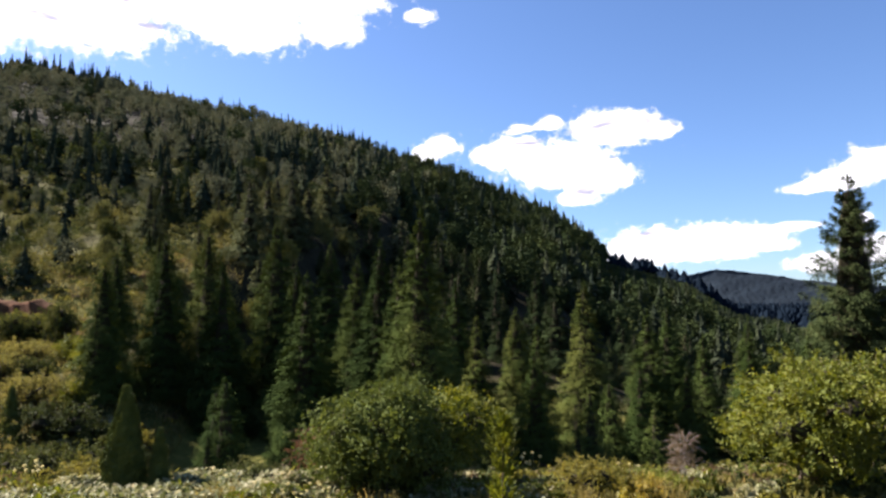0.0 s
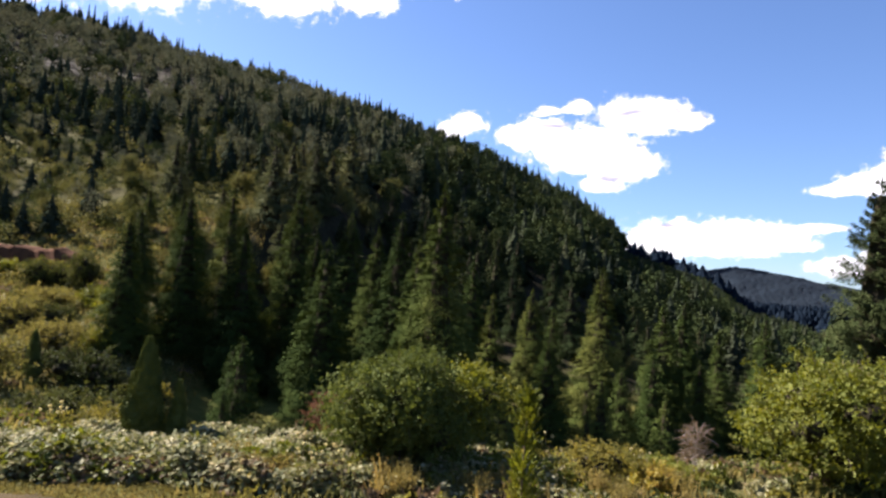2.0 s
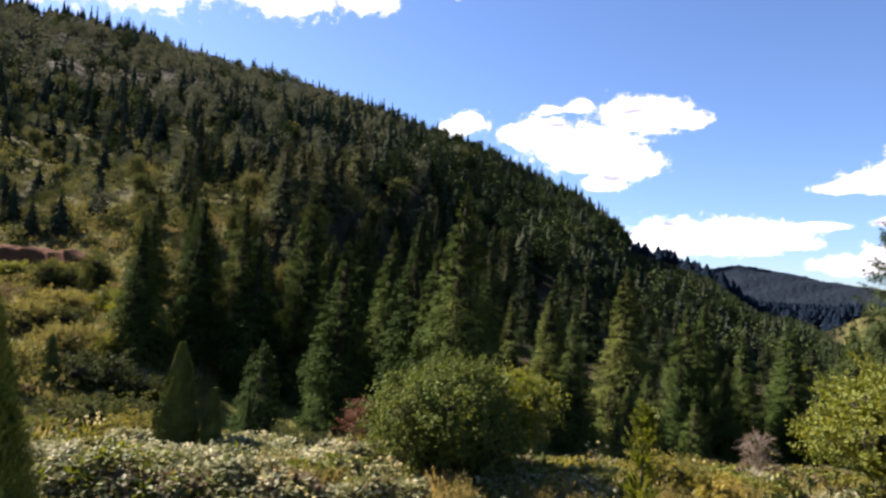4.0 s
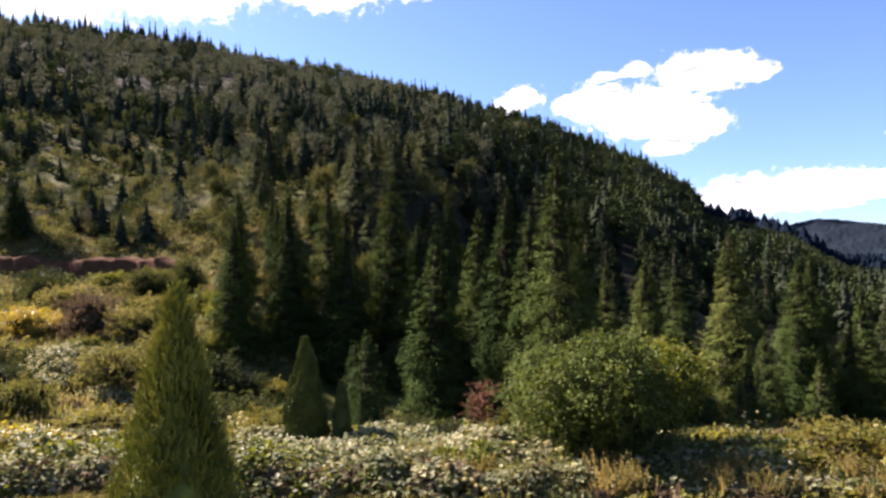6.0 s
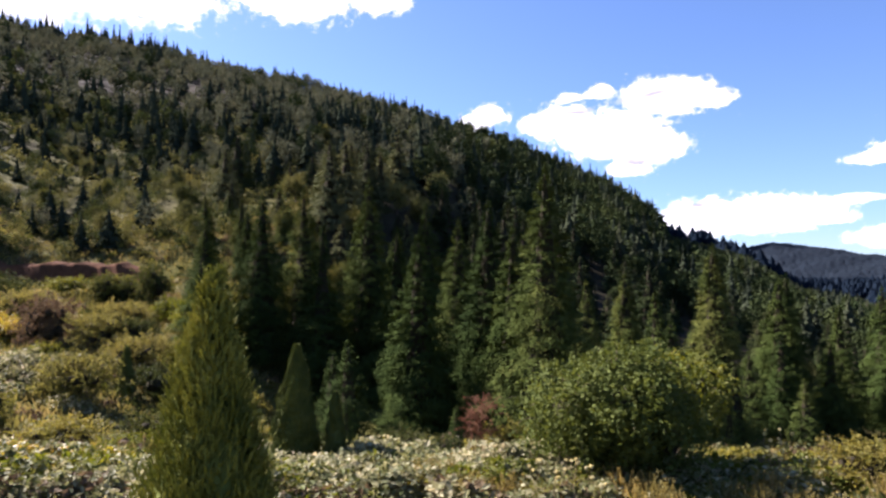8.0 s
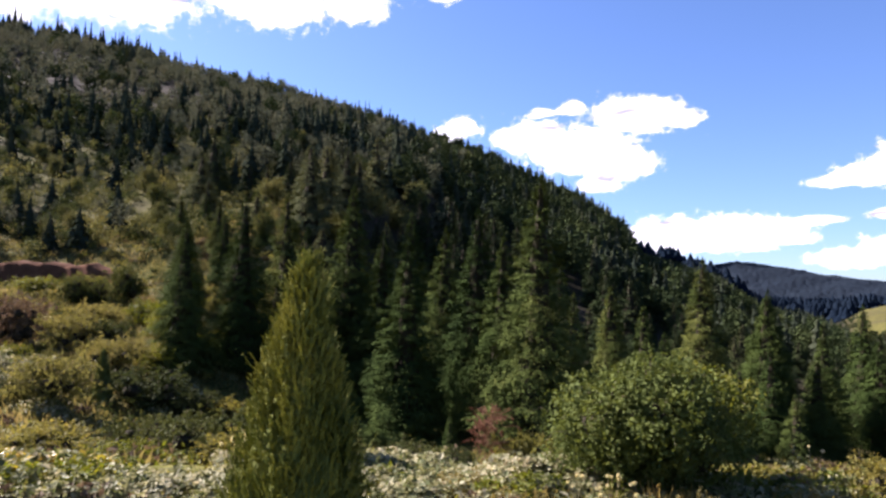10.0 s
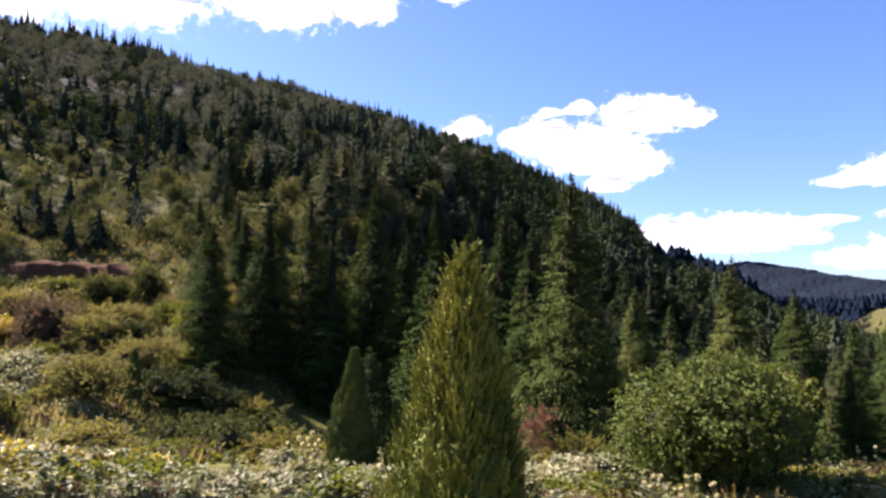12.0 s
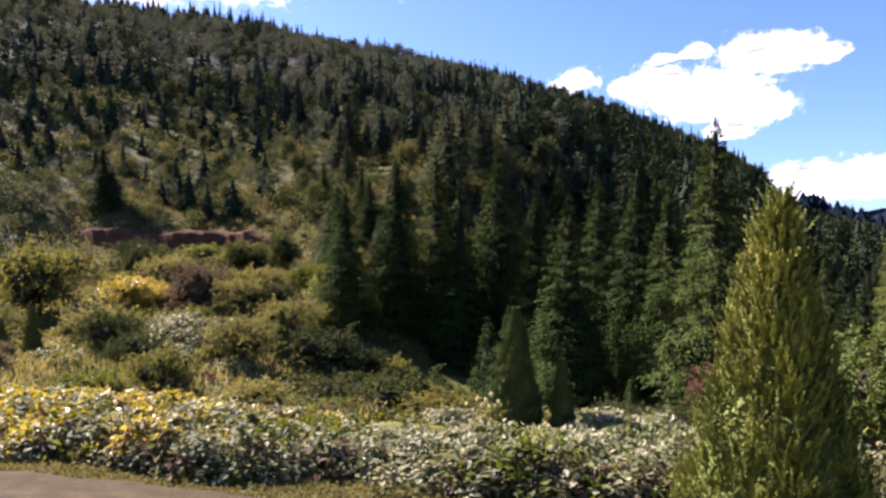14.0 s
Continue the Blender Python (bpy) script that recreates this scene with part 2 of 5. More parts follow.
def height(x, y):
    """Height of the ground at x, y (arrays)."""
    x, y = np.asarray(x, float), np.asarray(y, float)
    mid_ = np.interp(y, [16, 24, 28, 35, 45, 55, 68, 80], [0, 0, -0.7, -2.4, -4.4, -5.6, -4.6, -2.5])
    left_ = np.interp(y, [16, 24, 40, 50, 66, 80, 92, 100], [0, 0, -1.0, -1.0, 1.2, 3.6, 6.2, 9.5])
    w = smooth(-20, -36, x - (y - 50) * 0.12)
    z = mid_ * (1 - w) + left_ * w
    # the valley drops away on the far side of the hollow
    z = z - 6.5 * smooth(8, 42, x) * smooth(40, 85, y)
    # the bank that carries the track
    d = x * 0.40 + y * 0.916
    top = 2.9 + 0.085 * np.clip(x, -40, 30)
    z = z + top * (1 - smooth(1.6, 10.5, d)) * (1 - smooth(-1, -14, d))
    # the wooded hill
    dx, dy = x - CX, y - CY
    r, b = np.hypot(dx, dy), np.degrees(np.arctan2(dx, dy))
    crest = np.interp(b, RIDGE[:, 0], RIDGE[:, 1])
    far_ = np.interp(b, RIDGE[:, 0], RIDGE[:, 2])
    zr = 5.5 + far_ * np.tan(np.radians(crest))
    r0 = np.interp(b, [-32, -16], [112.0, 82.0])
    q = np.clip((r - r0) / (far_ - r0), 0, 1)
    up = q ** 1.08
    up = np.where(r > far_, 1 - 0.75 * smooth(0, 1, (r - far_) / (far_ * 1.3)), up)
    hill = z * (1 - q) + zr * up
    z = np.where(r > r0, hill, z)
    # the far mountain
    mz = 2700 * np.tan(np.radians(np.interp(b, MOUNTAIN[:, 0], MOUNTAIN[:, 1])))
    z = z + np.where(r > 1000, mz * smooth(1500, 2700, r) - np.maximum(z, 0) * smooth(1000, 1600, r), 0)
    # small unevenness
    z = z + 0.10 * np.sin(x * 0.9 + np.sin(y * 0.7)) * np.cos(y * 0.8 + 1.3 * np.sin(x * 0.4)) * smooth(14, 30, y)
    z = z + smooth(100, 300, r) * (3.5 * np.sin(x * 0.043 + 1.3) * np.cos(y * 0.037) + 1.6 * np.sin(x * 0.11 + y * 0.07))
    return z


LATTICE = np.random.default_rng(5).random((64, 64))


def bumps(x, y, size):
    """Smooth random bumps, 0 to 1, of the given size."""
    u, v = np.asarray(x, float) / size, np.asarray(y, float) / size
    i, j = np.floor(u).astype(int), np.floor(v).astype(int)
    a, b = u - i, v - j
    a, b = a * a * (3 - 2 * a), b * b * (3 - 2 * b)
    g = lambda p, q: LATTICE[p % 64, q % 64]
    return (g(i, j) * (1 - a) + g(i + 1, j) * a) * (1 - b) + (g(i, j + 1) * (1 - a) + g(i + 1, j + 1) * a) * b


def h1(x, y):
    return float(height(x, y))


# ---- mesh helpers ----
def mesh(name, verts, faces, mat, smooth_faces=False):
    """A mesh from arrays: verts (n, 3), faces (m, 3) or (m, 4)."""
    verts, faces = np.asarray(verts, np.float32), np.asarray(faces, np.int32)
    me = bpy.data.meshes.new(name)
    k = faces.shape[1]
    me.vertices.add(len(verts))
    me.vertices.foreach_set("co", verts.ravel())
    me.loops.add(faces.size)
    me.loops.foreach_set("vertex_index", faces.ravel())
    me.polygons.add(len(faces))
    me.polygons.foreach_set("loop_start", np.arange(0, faces.size, k, dtype=np.int32))
    me.polygons.foreach_set("use_smooth", np.full(len(faces), smooth_faces))
    me.update(calc_edges=True)
    me.validate()
    me.materials.append(mat)
    return me


def part(name, me, parent, label=""):
    ob = new(name, me)
    ob.parent = parent
    return tagged(ob, label) if label else ob


def unit(v):
    return v / np.maximum(np.linalg.norm(v, axis=-1, keepdims=True), 1e-9)


def leaves(base, way, side, length, width, fold=0.25):
    """Diamond leaves with a fold along the rib: base points, directions, side vectors, lengths, widths."""
    base, way, side = np.asarray(base), unit(np.asarray(way)), np.asarray(side)
    side = unit(side - way * (side * way).sum(1, keepdims=True))
    up = np.cross(way, side)
    L, W = np.broadcast_to(length, len(base))[:, None], np.broadcast_to(width, len(base))[:, None]
    mid_ = base + way * L * 0.45
    v = np.stack([base, mid_ + side * W * 0.5 + up * W * fold, base + way * L, mid_ - side * W * 0.5 + up * W * fold], 1).reshape(-1, 3)
    i = np.arange(len(base))[:, None] * 4
    f = np.concatenate([i + [0, 1, 2], i + [0, 2, 3]], 1).reshape(-1, 3)
    return v, f


def blades(base, way, side, length, width):
    """Three-cornered sprays: broad at the twig, pointed at the end."""
    base, way, side = np.asarray(base), unit(np.asarray(way)), np.asarray(side)
    side = unit(side - way * (side * way).sum(1, keepdims=True))
    L, W = np.broadcast_to(length, len(base))[:, None], np.broadcast_to(width, len(base))[:, None]
    v = np.stack([base - side * W * 0.5, base + side * W * 0.5, base + way * L], 1).reshape(-1, 3)
    return v, np.arange(len(v)).reshape(-1, 3)


def tube(points, radii, sides=6):
    """A tapered tube through points."""
    pts = np.asarray(points, float)
    ways = unit(np.gradient(pts, axis=0))
    v = []
    for p, w, r in zip(pts, ways, radii):
        a = unit(np.cross(w, (0.3, 0.9, 0.1)))
        c = np.cross(w, a)
        for j in range(sides):
            t = 2 * math.pi * j / sides
            v.append(p + r * (a * math.cos(t) + c * math.sin(t)))
    f = []
    for i in range(len(pts) - 1):
        for j in range(sides):
            j2 = (j + 1) % sides
            f.append((i * sides + j, i * sides + j2, (i + 1) * sides + j2, (i + 1) * sides + j))
    return np.array(v), np.array(f)


def join(bits):
    v, f, n = [], [], 0
    for a, b in bits:
        v.append(a)
        f.append(np.asarray(b) + n)
        n += len(a)
    return np.concatenate(v), np.concatenate(f)


def thing(name, label, category, group="", place=None):
    ob = new(name)
    ob.empty_display_size = 0.3
    if place:
        ob.matrix_basis = place
    return tagged(ob, label, category, group)


def at(x, y, turn=0.0, size=1.0, sink=0.0, wide=None):
    w = size if wide is None else wide
    return Matrix.Translation((x, y, h1(x, y) - sink)) @ Matrix.Rotation(turn, 4, "Z") @ Matrix.Diagonal((w, w, size, 1))


# ---- ground ----
def build_ground():
    rings = np.concatenate([np.linspace(0, 30, 31), np.linspace(31, 110, 80), np.linspace(113, 720, 150), np.geomspace(735, 4700, 40)])
    spokes = 300
    t = np.linspace(0, 2 * math.pi, spokes, endpoint=False)
    R, A = np.meshgrid(rings[1:], t, indexing="ij")
    X, Y = CX + R * np.sin(A), CY + R * np.cos(A)
    Z = height(X, Y)
    v = np.concatenate([[(CX, CY, h1(CX, CY))], np.stack([X, Y, Z], -1).reshape(-1, 3)])
    i, j = np.meshgrid(np.arange(len(rings) - 2), np.arange(spokes), indexing="ij")
    a = 1 + i * spokes + j
    b = 1 + i * spokes + (j + 1) % spokes
    f = np.stack([b, b + spokes, a + spokes, a], -1).reshape(-1, 4)
    cap = np.array([(0, 1 + (k + 1) % spokes, 1 + k, 0) for k in range(spokes)])[:, :3]
    q = np.concatenate([f[:, [0, 1, 2]], f[:, [0, 2, 3]], cap])
    me = mesh("ground", v, q, M_GROUND, True)
    r, b = np.hypot(v[:, 0] - CX, v[:, 1] - CY), np.degrees(np.arctan2(v[:, 0] - CX, v[:, 1] - CY))
    shade = smooth(70, 88, r) * (1 - smooth(-13, -20, b) * (1 - 0.25 * smooth(104, 116, r) - 0.75 * smooth(240, 310, r))) * (1 - 0.65 * smooth(28.5, 30, b) * smooth(200, 290, r))
    me.attributes.new("needle_litter", "FLOAT", "POINT").data.foreach_set("value", shade.astype(np.float32))
    ob = new("ground", me)
    tagged(ob, "grassy valley floor rising into a wooded hill", "ground", kind="structure")


build_ground()


def build_road():
    xs, ys = np.linspace(-60, 25, 171), np.linspace(14.6, 18.4, 9)
    X, Y = np.meshgrid(xs, ys, indexing="ij")
    Yb = Y + 0.35 * np.sin(X * 0.23) + np.where((Y == ys[0]) | (Y == ys[-1]), 0.15 * np.sin(X * 2.7), 0)
    Z = height(X, Yb) + 0.09 + 0.02 * np.sin(X * 3.1 + Y * 4)
    Z = Z - np.where((Y == ys[0]) | (Y == ys[-1]), 0.12, 0) - 0.05 * np.exp(-((Y - 15.7) / 0.3) ** 2) - 0.05 * np.exp(-((Y - 17.3) / 0.3) ** 2)
    n = len(ys)
    i, j = np.meshgrid(np.arange(len(xs) - 1), np.arange(n - 1), indexing="ij")
    a = (i * n + j).ravel()
    ob = new("road", mesh("road", np.stack([X, Yb, Z], -1).reshape(-1, 3), np.stack([a, a + n, a + n + 1, a + 1], 1), M_ROAD, True))
    tagged(ob, "bare earth track with shallow wheel ruts", "dirt road", kind="structure")


build_road()


def build_bank():
    xs, vs = np.linspace(-86, -51, 140), np.linspace(0, 1, 9)
    X, V = np.meshgrid(xs, vs, indexing="ij")
    end = np.clip(np.minimum((X + 86) / 9, (-51 - X) / 5), 0, 1) ** 0.6
    ragged = 1.0 + 0.03 * np.sin(X * 0.47 + 1) + 0.03 * np.sin(X * 1.3) + 0.02 * np.sin(X * 3.1)
    Y = 92.5 + 1.6 * V + 0.35 * np.sin(X * 0.5) + 0.12 * np.sin(X * 2.1 + V * 3) + 0.08 * np.sin(X * 5.3 + V * 9)
    Z = height(X, np.full_like(X, 92.5)) - 0.2 + 2.9 * V * end * ragged
    Y = Y + np.where(V == 1, 2.5, 0)
    n = len(vs)
    i, j = np.meshgrid(np.arange(len(xs) - 1), np.arange(n - 1), indexing="ij")
    a = (i * n + j).ravel()
    ob = new("earth_bank", mesh("earth_bank", np.stack([X, Y, Z], -1).reshape(-1, 3), np.stack([a, a + n, a + n + 1, a + 1], 1), M_REDEARTH, True))
    tagged(ob, "cut bank of bare reddish earth below the wood", "earth bank", kind="structure")


build_bank()


# ---- spruces ----
def spruce_meshes(seed, h, rmax, boughs=260, sprays=20000, droop=0.34, skirt=0.03, shape=0.85, spray=0.30, fan=0.30, gaps=0.08, inner=0.40, needles=None, sweep=0.05):
    """Trunk, dark solid core and crown of a spruce: overlapping drooping boughs of uneven reach all the way up, hung
    with short sprays.
    """
    g = np.random.default_rng(seed)
    trunk = tube([(0, 0, -0.3), (0, 0, h * 0.3), (0.03, 0, h * 0.7), (0, 0, h * 0.99)], [0.017 * h, 0.013 * h, 0.006 * h, 0.004], 7)
    n = boughs
    f = skirt + (0.97 - skirt) * (1 - np.sqrt(g.random(n))) ** 0.92
    f[: n // 8] = g.uniform(0.72, 0.975, n // 8)
    az = g.uniform(0, 6.283, n)
    bulge = 1 + 0.12 * np.sin(2 * az + 3.1 * f * h / 5 + seed) + 0.09 * np.sin(3 * az - 1.3 * f * h + 2 * seed)
    L = rmax * (1 - f) ** shape * g.uniform(0.80, 1.12, n) * bulge * (0.8 + 0.2 * np.minimum(1, f / 0.12))
    L = np.maximum(0.16, L * np.where(g.random(n) < gaps, 0.6, 1.0))
    weight = (L + 0.5) ** 0.6
    i = g.choice(n, sprays, p=weight / weight.sum())
    Li, fi, ai = L[i], f[i], az[i]
    q = (0.28 if inner > 0.3 else 0.06) + (0.72 if inner > 0.3 else 0.94) * np.sqrt(g.random(sprays))
    rad = q * Li
    lat = g.normal(0, 0.5, sprays) * (fan * Li * np.clip(1.5 - q, 0.3, 1.0) + 0.10)
    up = 0.60 * fi ** 2 + sweep
    z = fi * h + rad * up - droop * rad ** 2 / np.maximum(Li, 0.3) + 0.16 * q ** 5 * Li - 0.45 * np.abs(lat) - g.random(sprays) ** 2 * (0.10 * Li + 0.15)
    c, d = np.cos(ai), np.sin(ai)
    base = np.stack([rad * c - lat * d, rad * d + lat * c, z], -1)
    turn = g.normal(0, 0.6, sprays)
    way = np.stack([0.65 * c - turn * d, 0.65 * d + turn * c, -1.25 * g.uniform(0.2, 1.2, sprays) * np.sqrt(1 - fi) + 0.25 * q], -1)
    ln = spray * g.uniform(0.55, 1.35, sprays) * (0.5 + 0.5 * np.minimum(1, Li / 1.6))
    side = np.stack([-d, c, 0 * d], -1) + g.normal(0, 0.35, (sprays, 3))
    v, fa = blades(base, way, side, ln, ln * 0.26 + 0.02)
    tip = leaves(np.array([(0, 0, h * 0.94)] * 3), [(0, 0, 1)] * 3, [(1, 0, 0), (0.5, 0.8, 0), (-0.5, 0.8, 0)], h * 0.06, 0.10 + 0.004 * h)
    v, fa = join([(v, fa), tip])
    # closed dark core: holds back light and puts the inner shade into colour
    k = 9
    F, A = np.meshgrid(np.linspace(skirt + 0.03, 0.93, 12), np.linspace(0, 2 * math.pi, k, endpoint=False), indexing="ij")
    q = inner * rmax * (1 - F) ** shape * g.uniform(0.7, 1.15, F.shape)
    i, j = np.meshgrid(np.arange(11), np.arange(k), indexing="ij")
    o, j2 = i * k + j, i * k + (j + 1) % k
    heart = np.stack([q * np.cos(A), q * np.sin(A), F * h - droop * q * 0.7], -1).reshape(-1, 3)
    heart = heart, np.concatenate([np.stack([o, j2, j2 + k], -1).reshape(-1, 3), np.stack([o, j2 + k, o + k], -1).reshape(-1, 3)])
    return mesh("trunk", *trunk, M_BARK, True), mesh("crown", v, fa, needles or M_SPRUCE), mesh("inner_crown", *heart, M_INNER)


def spruce_tree(meshes, label, place, group="spruces below the wooded hill"):
    t = thing("spruce", label, "spruce tree", group, place)
    part("trunk", meshes[0], t)
    part("crown", meshes[1], t)
    part("inner_crown", meshes[2], t, "dark solid core standing in for the shade inside the crown")
    return t


SPRUCES = [spruce_meshes(11, 20, 5.0, 900, 38000, 0.42, shape=1.0), spruce_meshes(12, 18, 4.6, 800, 34000, 0.5, shape=1.0), spruce_meshes(13, 15, 3.8, 700, 29000, 0.45, shape=0.92),
           spruce_meshes(14, 14, 3.2, 600, 20000, 0.36, shape=0.98)]
HEIGHTS = [20, 18, 15, 14]
LABELS = ["tall dark green spruce with drooping branches", "dark green spruce with hanging sprays at the forest edge",
          "dense cone-shaped green spruce in the hollow", "slender green spruce at the forest edge"]
# x, y, height of the top, which of the four forms
STAND = [(-1.6, 51.5, 14.4, 0), (-5.6, 62.0, 13.2, 1), (-3.6, 58.5, 10.6, 1), (-11.0, 56.0, 9.9, 2), (-30.0, 61.0, 11.4, 1), (-27.0, 67.0, 14.6, 0), (-23.8, 70.0, 15.6, 0),
         (-18.5, 77.0, 17.6, 0), (-14.0, 66.0, 11.2, 1), (-20.6, 64.5, 11.6, 3), (-33.0, 68.0, 11.2, 3), (-8.4, 68.0, 12.2, 0),
         (3.2, 66.0, 6.2, 3), (7.4, 70.0, 6.9, 2), (6.5, 50.0, 3.4, 2), (12.0, 58.5, 9.0, 1), (17.9, 60.7, 6.2, 2), (23.2, 62.0, 4.0, 3), (26.0, 59.0, 3.2, 2),
         (8.6, 63.0, 5.2, 3), (30.0, 68.0, 5.6, 1), (35.0, 66.0, 4.6, 3), (1.4, 75.0, 9.6, 1), (24.0, 74.0, 6.9, 1), (15.2, 54.0, 2.2, 3), (40.0, 75.0, 5.6, 0),
         (-24.6, 76.0, 13.6, 3), (-40.0, 97.0, 18.0, 3), (-44.5, 104.0, 20.0, 0), (-37.0, 91.0, 15.5, 2), (-49.0, 106.0, 20.0, 3), (-34.0, 97.0, 17.5, 1), (-83.0, 100.0, 23.0, 1),  (19.5, 56.0, 1.6, 2), (33.0, 57.0, 3.0, 3), (-12.0, 74.0, 14.4, 1), (-36.0, 76.0, 13.6, 0)]
for k, (x, y, top, form) in enumerate(STAND):
    size = (top - h1(x, y)) / HEIGHTS[form]
    spruce_tree(SPRUCES[form], LABELS[form], at(x, y, k * 1.7, size, wide=1.04 * size ** 0.8))

# the big open spruce and young ones
BIG = spruce_meshes(21, 20, 5.0, 620, 80000, 0.30, shape=0.80, spray=0.27, fan=0.22, gaps=0.16, inner=0.52, needles=M_SHADESPRUCE, sweep=0.32)
spruce_tree(BIG, "large open-branched spruce standing alone by the meadow", at(30.3, 50.5, 0.6, (16.2 - h1(30.3, 50.5)) / 20, 0, 1.12), "")
YOUNG = spruce_meshes(22, 5, 1.5, 320, 6500, 0.2, spray=0.2)
for x, y, top, turn in ((-16.3, 50.0, 1.2, 0.3), (-14.5, 46.3, 2.2, 2.0), (-13.0, 38.5, -0.2, 1.0), (-7.6, 44.0, -1.5, 4.0), (10.2, 49.0, 0.6, 0.8), (12.4, 52.5, 1.0, 2.6), (8.6, 45.5, -1.2, 5.0), (15.0, 50.0, -0.6, 1.4), (3.2, 47.0, -0.4, 3.1)):
    spruce_tree(YOUNG, "young green spruce at the edge of the hollow", at(x, y, turn, (top - h1(x, y)) / 5), "young spruces")


# broad-leaved trees that stand out among the conifers: x, y, height, colour
PALE = [(-64.7, 256, 13, 0), (-58.5, 220, 11, 0), (-54, 231, 11, 0), (-53.4, 268, 11, 1), (-33.6, 97.2, 6.5, 0), (-24.9, 106.6, 8, 0), (-22.5, 131, 8.5, 1), (-18.6, 136, 8.5, 1), (-18.1, 165.7, 8, 1),
        (-24.2, 89, 7.5, 0), (-13.4, 116, 8, 0), (-60.5, 171, 9, 1), (-48.6, 101, 6, 0), (-61.2, 125, 6.5, 0), (-36.7, 93.4, 6, 0), (-94.7, 149, 7, 1), (-86, 123, 6, 0), (-66, 108, 5.5, 1),
        (-81, 134, 6, 0), (-73, 117, 5, 0), (-104, 160, 7, 1), (-55, 112, 5.5, 1), (-70, 140, 7, 1), (30, 560, 15, 0), (37, 556, 14, 0), (43, 552, 12, 1), (-39, 120, 7, 1), (64, 330, 9, 1), (92, 340, 9, 0), (24, 92, 4.5, 1), (37, 98, 5, 1)]
PALE_SEEN = [(math.degrees(math.atan2(x - CX, y - CY)), math.hypot(x - CX, y - CY), h1(x, y) + 0.35 * h) for x, y, h, _ in PALE]


# how high the wood on the valley's side may reach, by bearing
CREST = ([14, 20, 23.5, 27, 29, 33, 46], [4.2, 2.4, 0.0, -0.6, -1.8, -2.6, -2.6])
# the first ranks of the wood, tree by tree
EDGE = [spruce_meshes(24, 13, 3.7, 300, 6000, 0.35, shape=0.92, spray=0.58, needles=M_SHADESPRUCE), spruce_meshes(25, 13, 4.1, 300, 6000, 0.4, shape=0.85, spray=0.58, needles=M_SHADESPRUCE), spruce_meshes(26, 13, 3.2, 280, 5400, 0.3, shape=0.92, spray=0.58, needles=M_SHADESPRUCE)]
# olive crowns for the left, made paler to stand in for glare
PALE_EDGE = []
for trunk_, crown_, heart_ in EDGE:
    crown_ = crown_.copy()
    crown_.materials[0] = M_PALESPRUCE
    PALE_EDGE.append((trunk_, crown_, heart_))
EDGE_LABELS = ["dark green spruce in the first ranks of the wood", "broad green spruce in the first ranks of the wood", "narrow dark spruce in the first ranks of the wood"]
gen = np.random.default_rng(27)
taken = [(x, y) for x, y, _, _ in STAND]
made_ = 0
while made_ < 240:
    r, b = math.sqrt(gen.uniform(66 ** 2, 152 ** 2)), gen.uniform(-25, 46)
    x, y = CX + r * math.sin(radians(b)), CY + r * math.cos(radians(b))
    made_ += 0.02
    if (x < -41 and y < 104) or (b < 16 and r < 78) or (b < -12 and r < 86) or any((x - p) ** 2 + (y - q) ** 2 < (7.4 if b > 6 else 6.2) ** 2 for p, q in taken):
        continue
    taken.append((x, y))
    made_ += 0.98
    hgt = gen.uniform(6.5, 14.5) * (0.65 if b > 14 else 0.8 if b > 5 else 1.0) * (0.8 if r < 82 else 1.0)
    for bp, rp, zp in PALE_SEEN:
        if abs(b - bp) < 2.0 and r < rp + 3:
            hgt = min(hgt, 5.5 + r * (zp - 5.5) / rp - h1(x, y))
    if hgt < 3.0:
        continue
    if b > 14:
        hgt = min(hgt, max(3.5, 5.5 + r * math.tan(radians(float(np.interp(b, *CREST)))) - h1(x, y)))
    k = int(gen.integers(0, 3))
    pale_ = b < -4 and gen.random() < 0.6
    spruce_tree(PALE_EDGE[k] if pale_ else EDGE[k], "olive green spruce in the first ranks of the wood" if pale_ else EDGE_LABELS[k], at(x, y, gen.uniform(0, 6.28), hgt / 13, wide=1.12 * (hgt / 13) ** 0.8), "first ranks of the wood")


# ---- the wooded hill ----
def hill_sites(seed, n, r_lo, r_hi, b_lo, b_hi, gap):
    """Scattered sites on the hill, thinned where the slope is open scrub."""
    g = np.random.default_rng(seed)
    r = np.sqrt(g.uniform(r_lo ** 2, r_hi ** 2, n))
    b = g.uniform(b_lo, b_hi, n)
    x, y = CX + r * np.sin(np.radians(b)), CY + r * np.cos(np.radians(b))
    cell = {}
    keep = []
    for i in range(n):
        s = gap * (1.0 if r[i] < 350 else 1.15)
        key = (int(x[i] // s), int(y[i] // s))
        if key in cell:
            continue
        cell[key] = 1
        keep.append(i)
    return x[keep], y[keep], r[keep], b[keep], g


def openness(x, y, r, b):
    """How open the slope is: the lower slope on one side is scrub and meadow."""
    o = smooth(-14, -24, b) * (1 - smooth(200, 300, r))
    return o * (0.62 + 0.35 * np.sin(x * 0.06 + 1) * np.cos(y * 0.05))


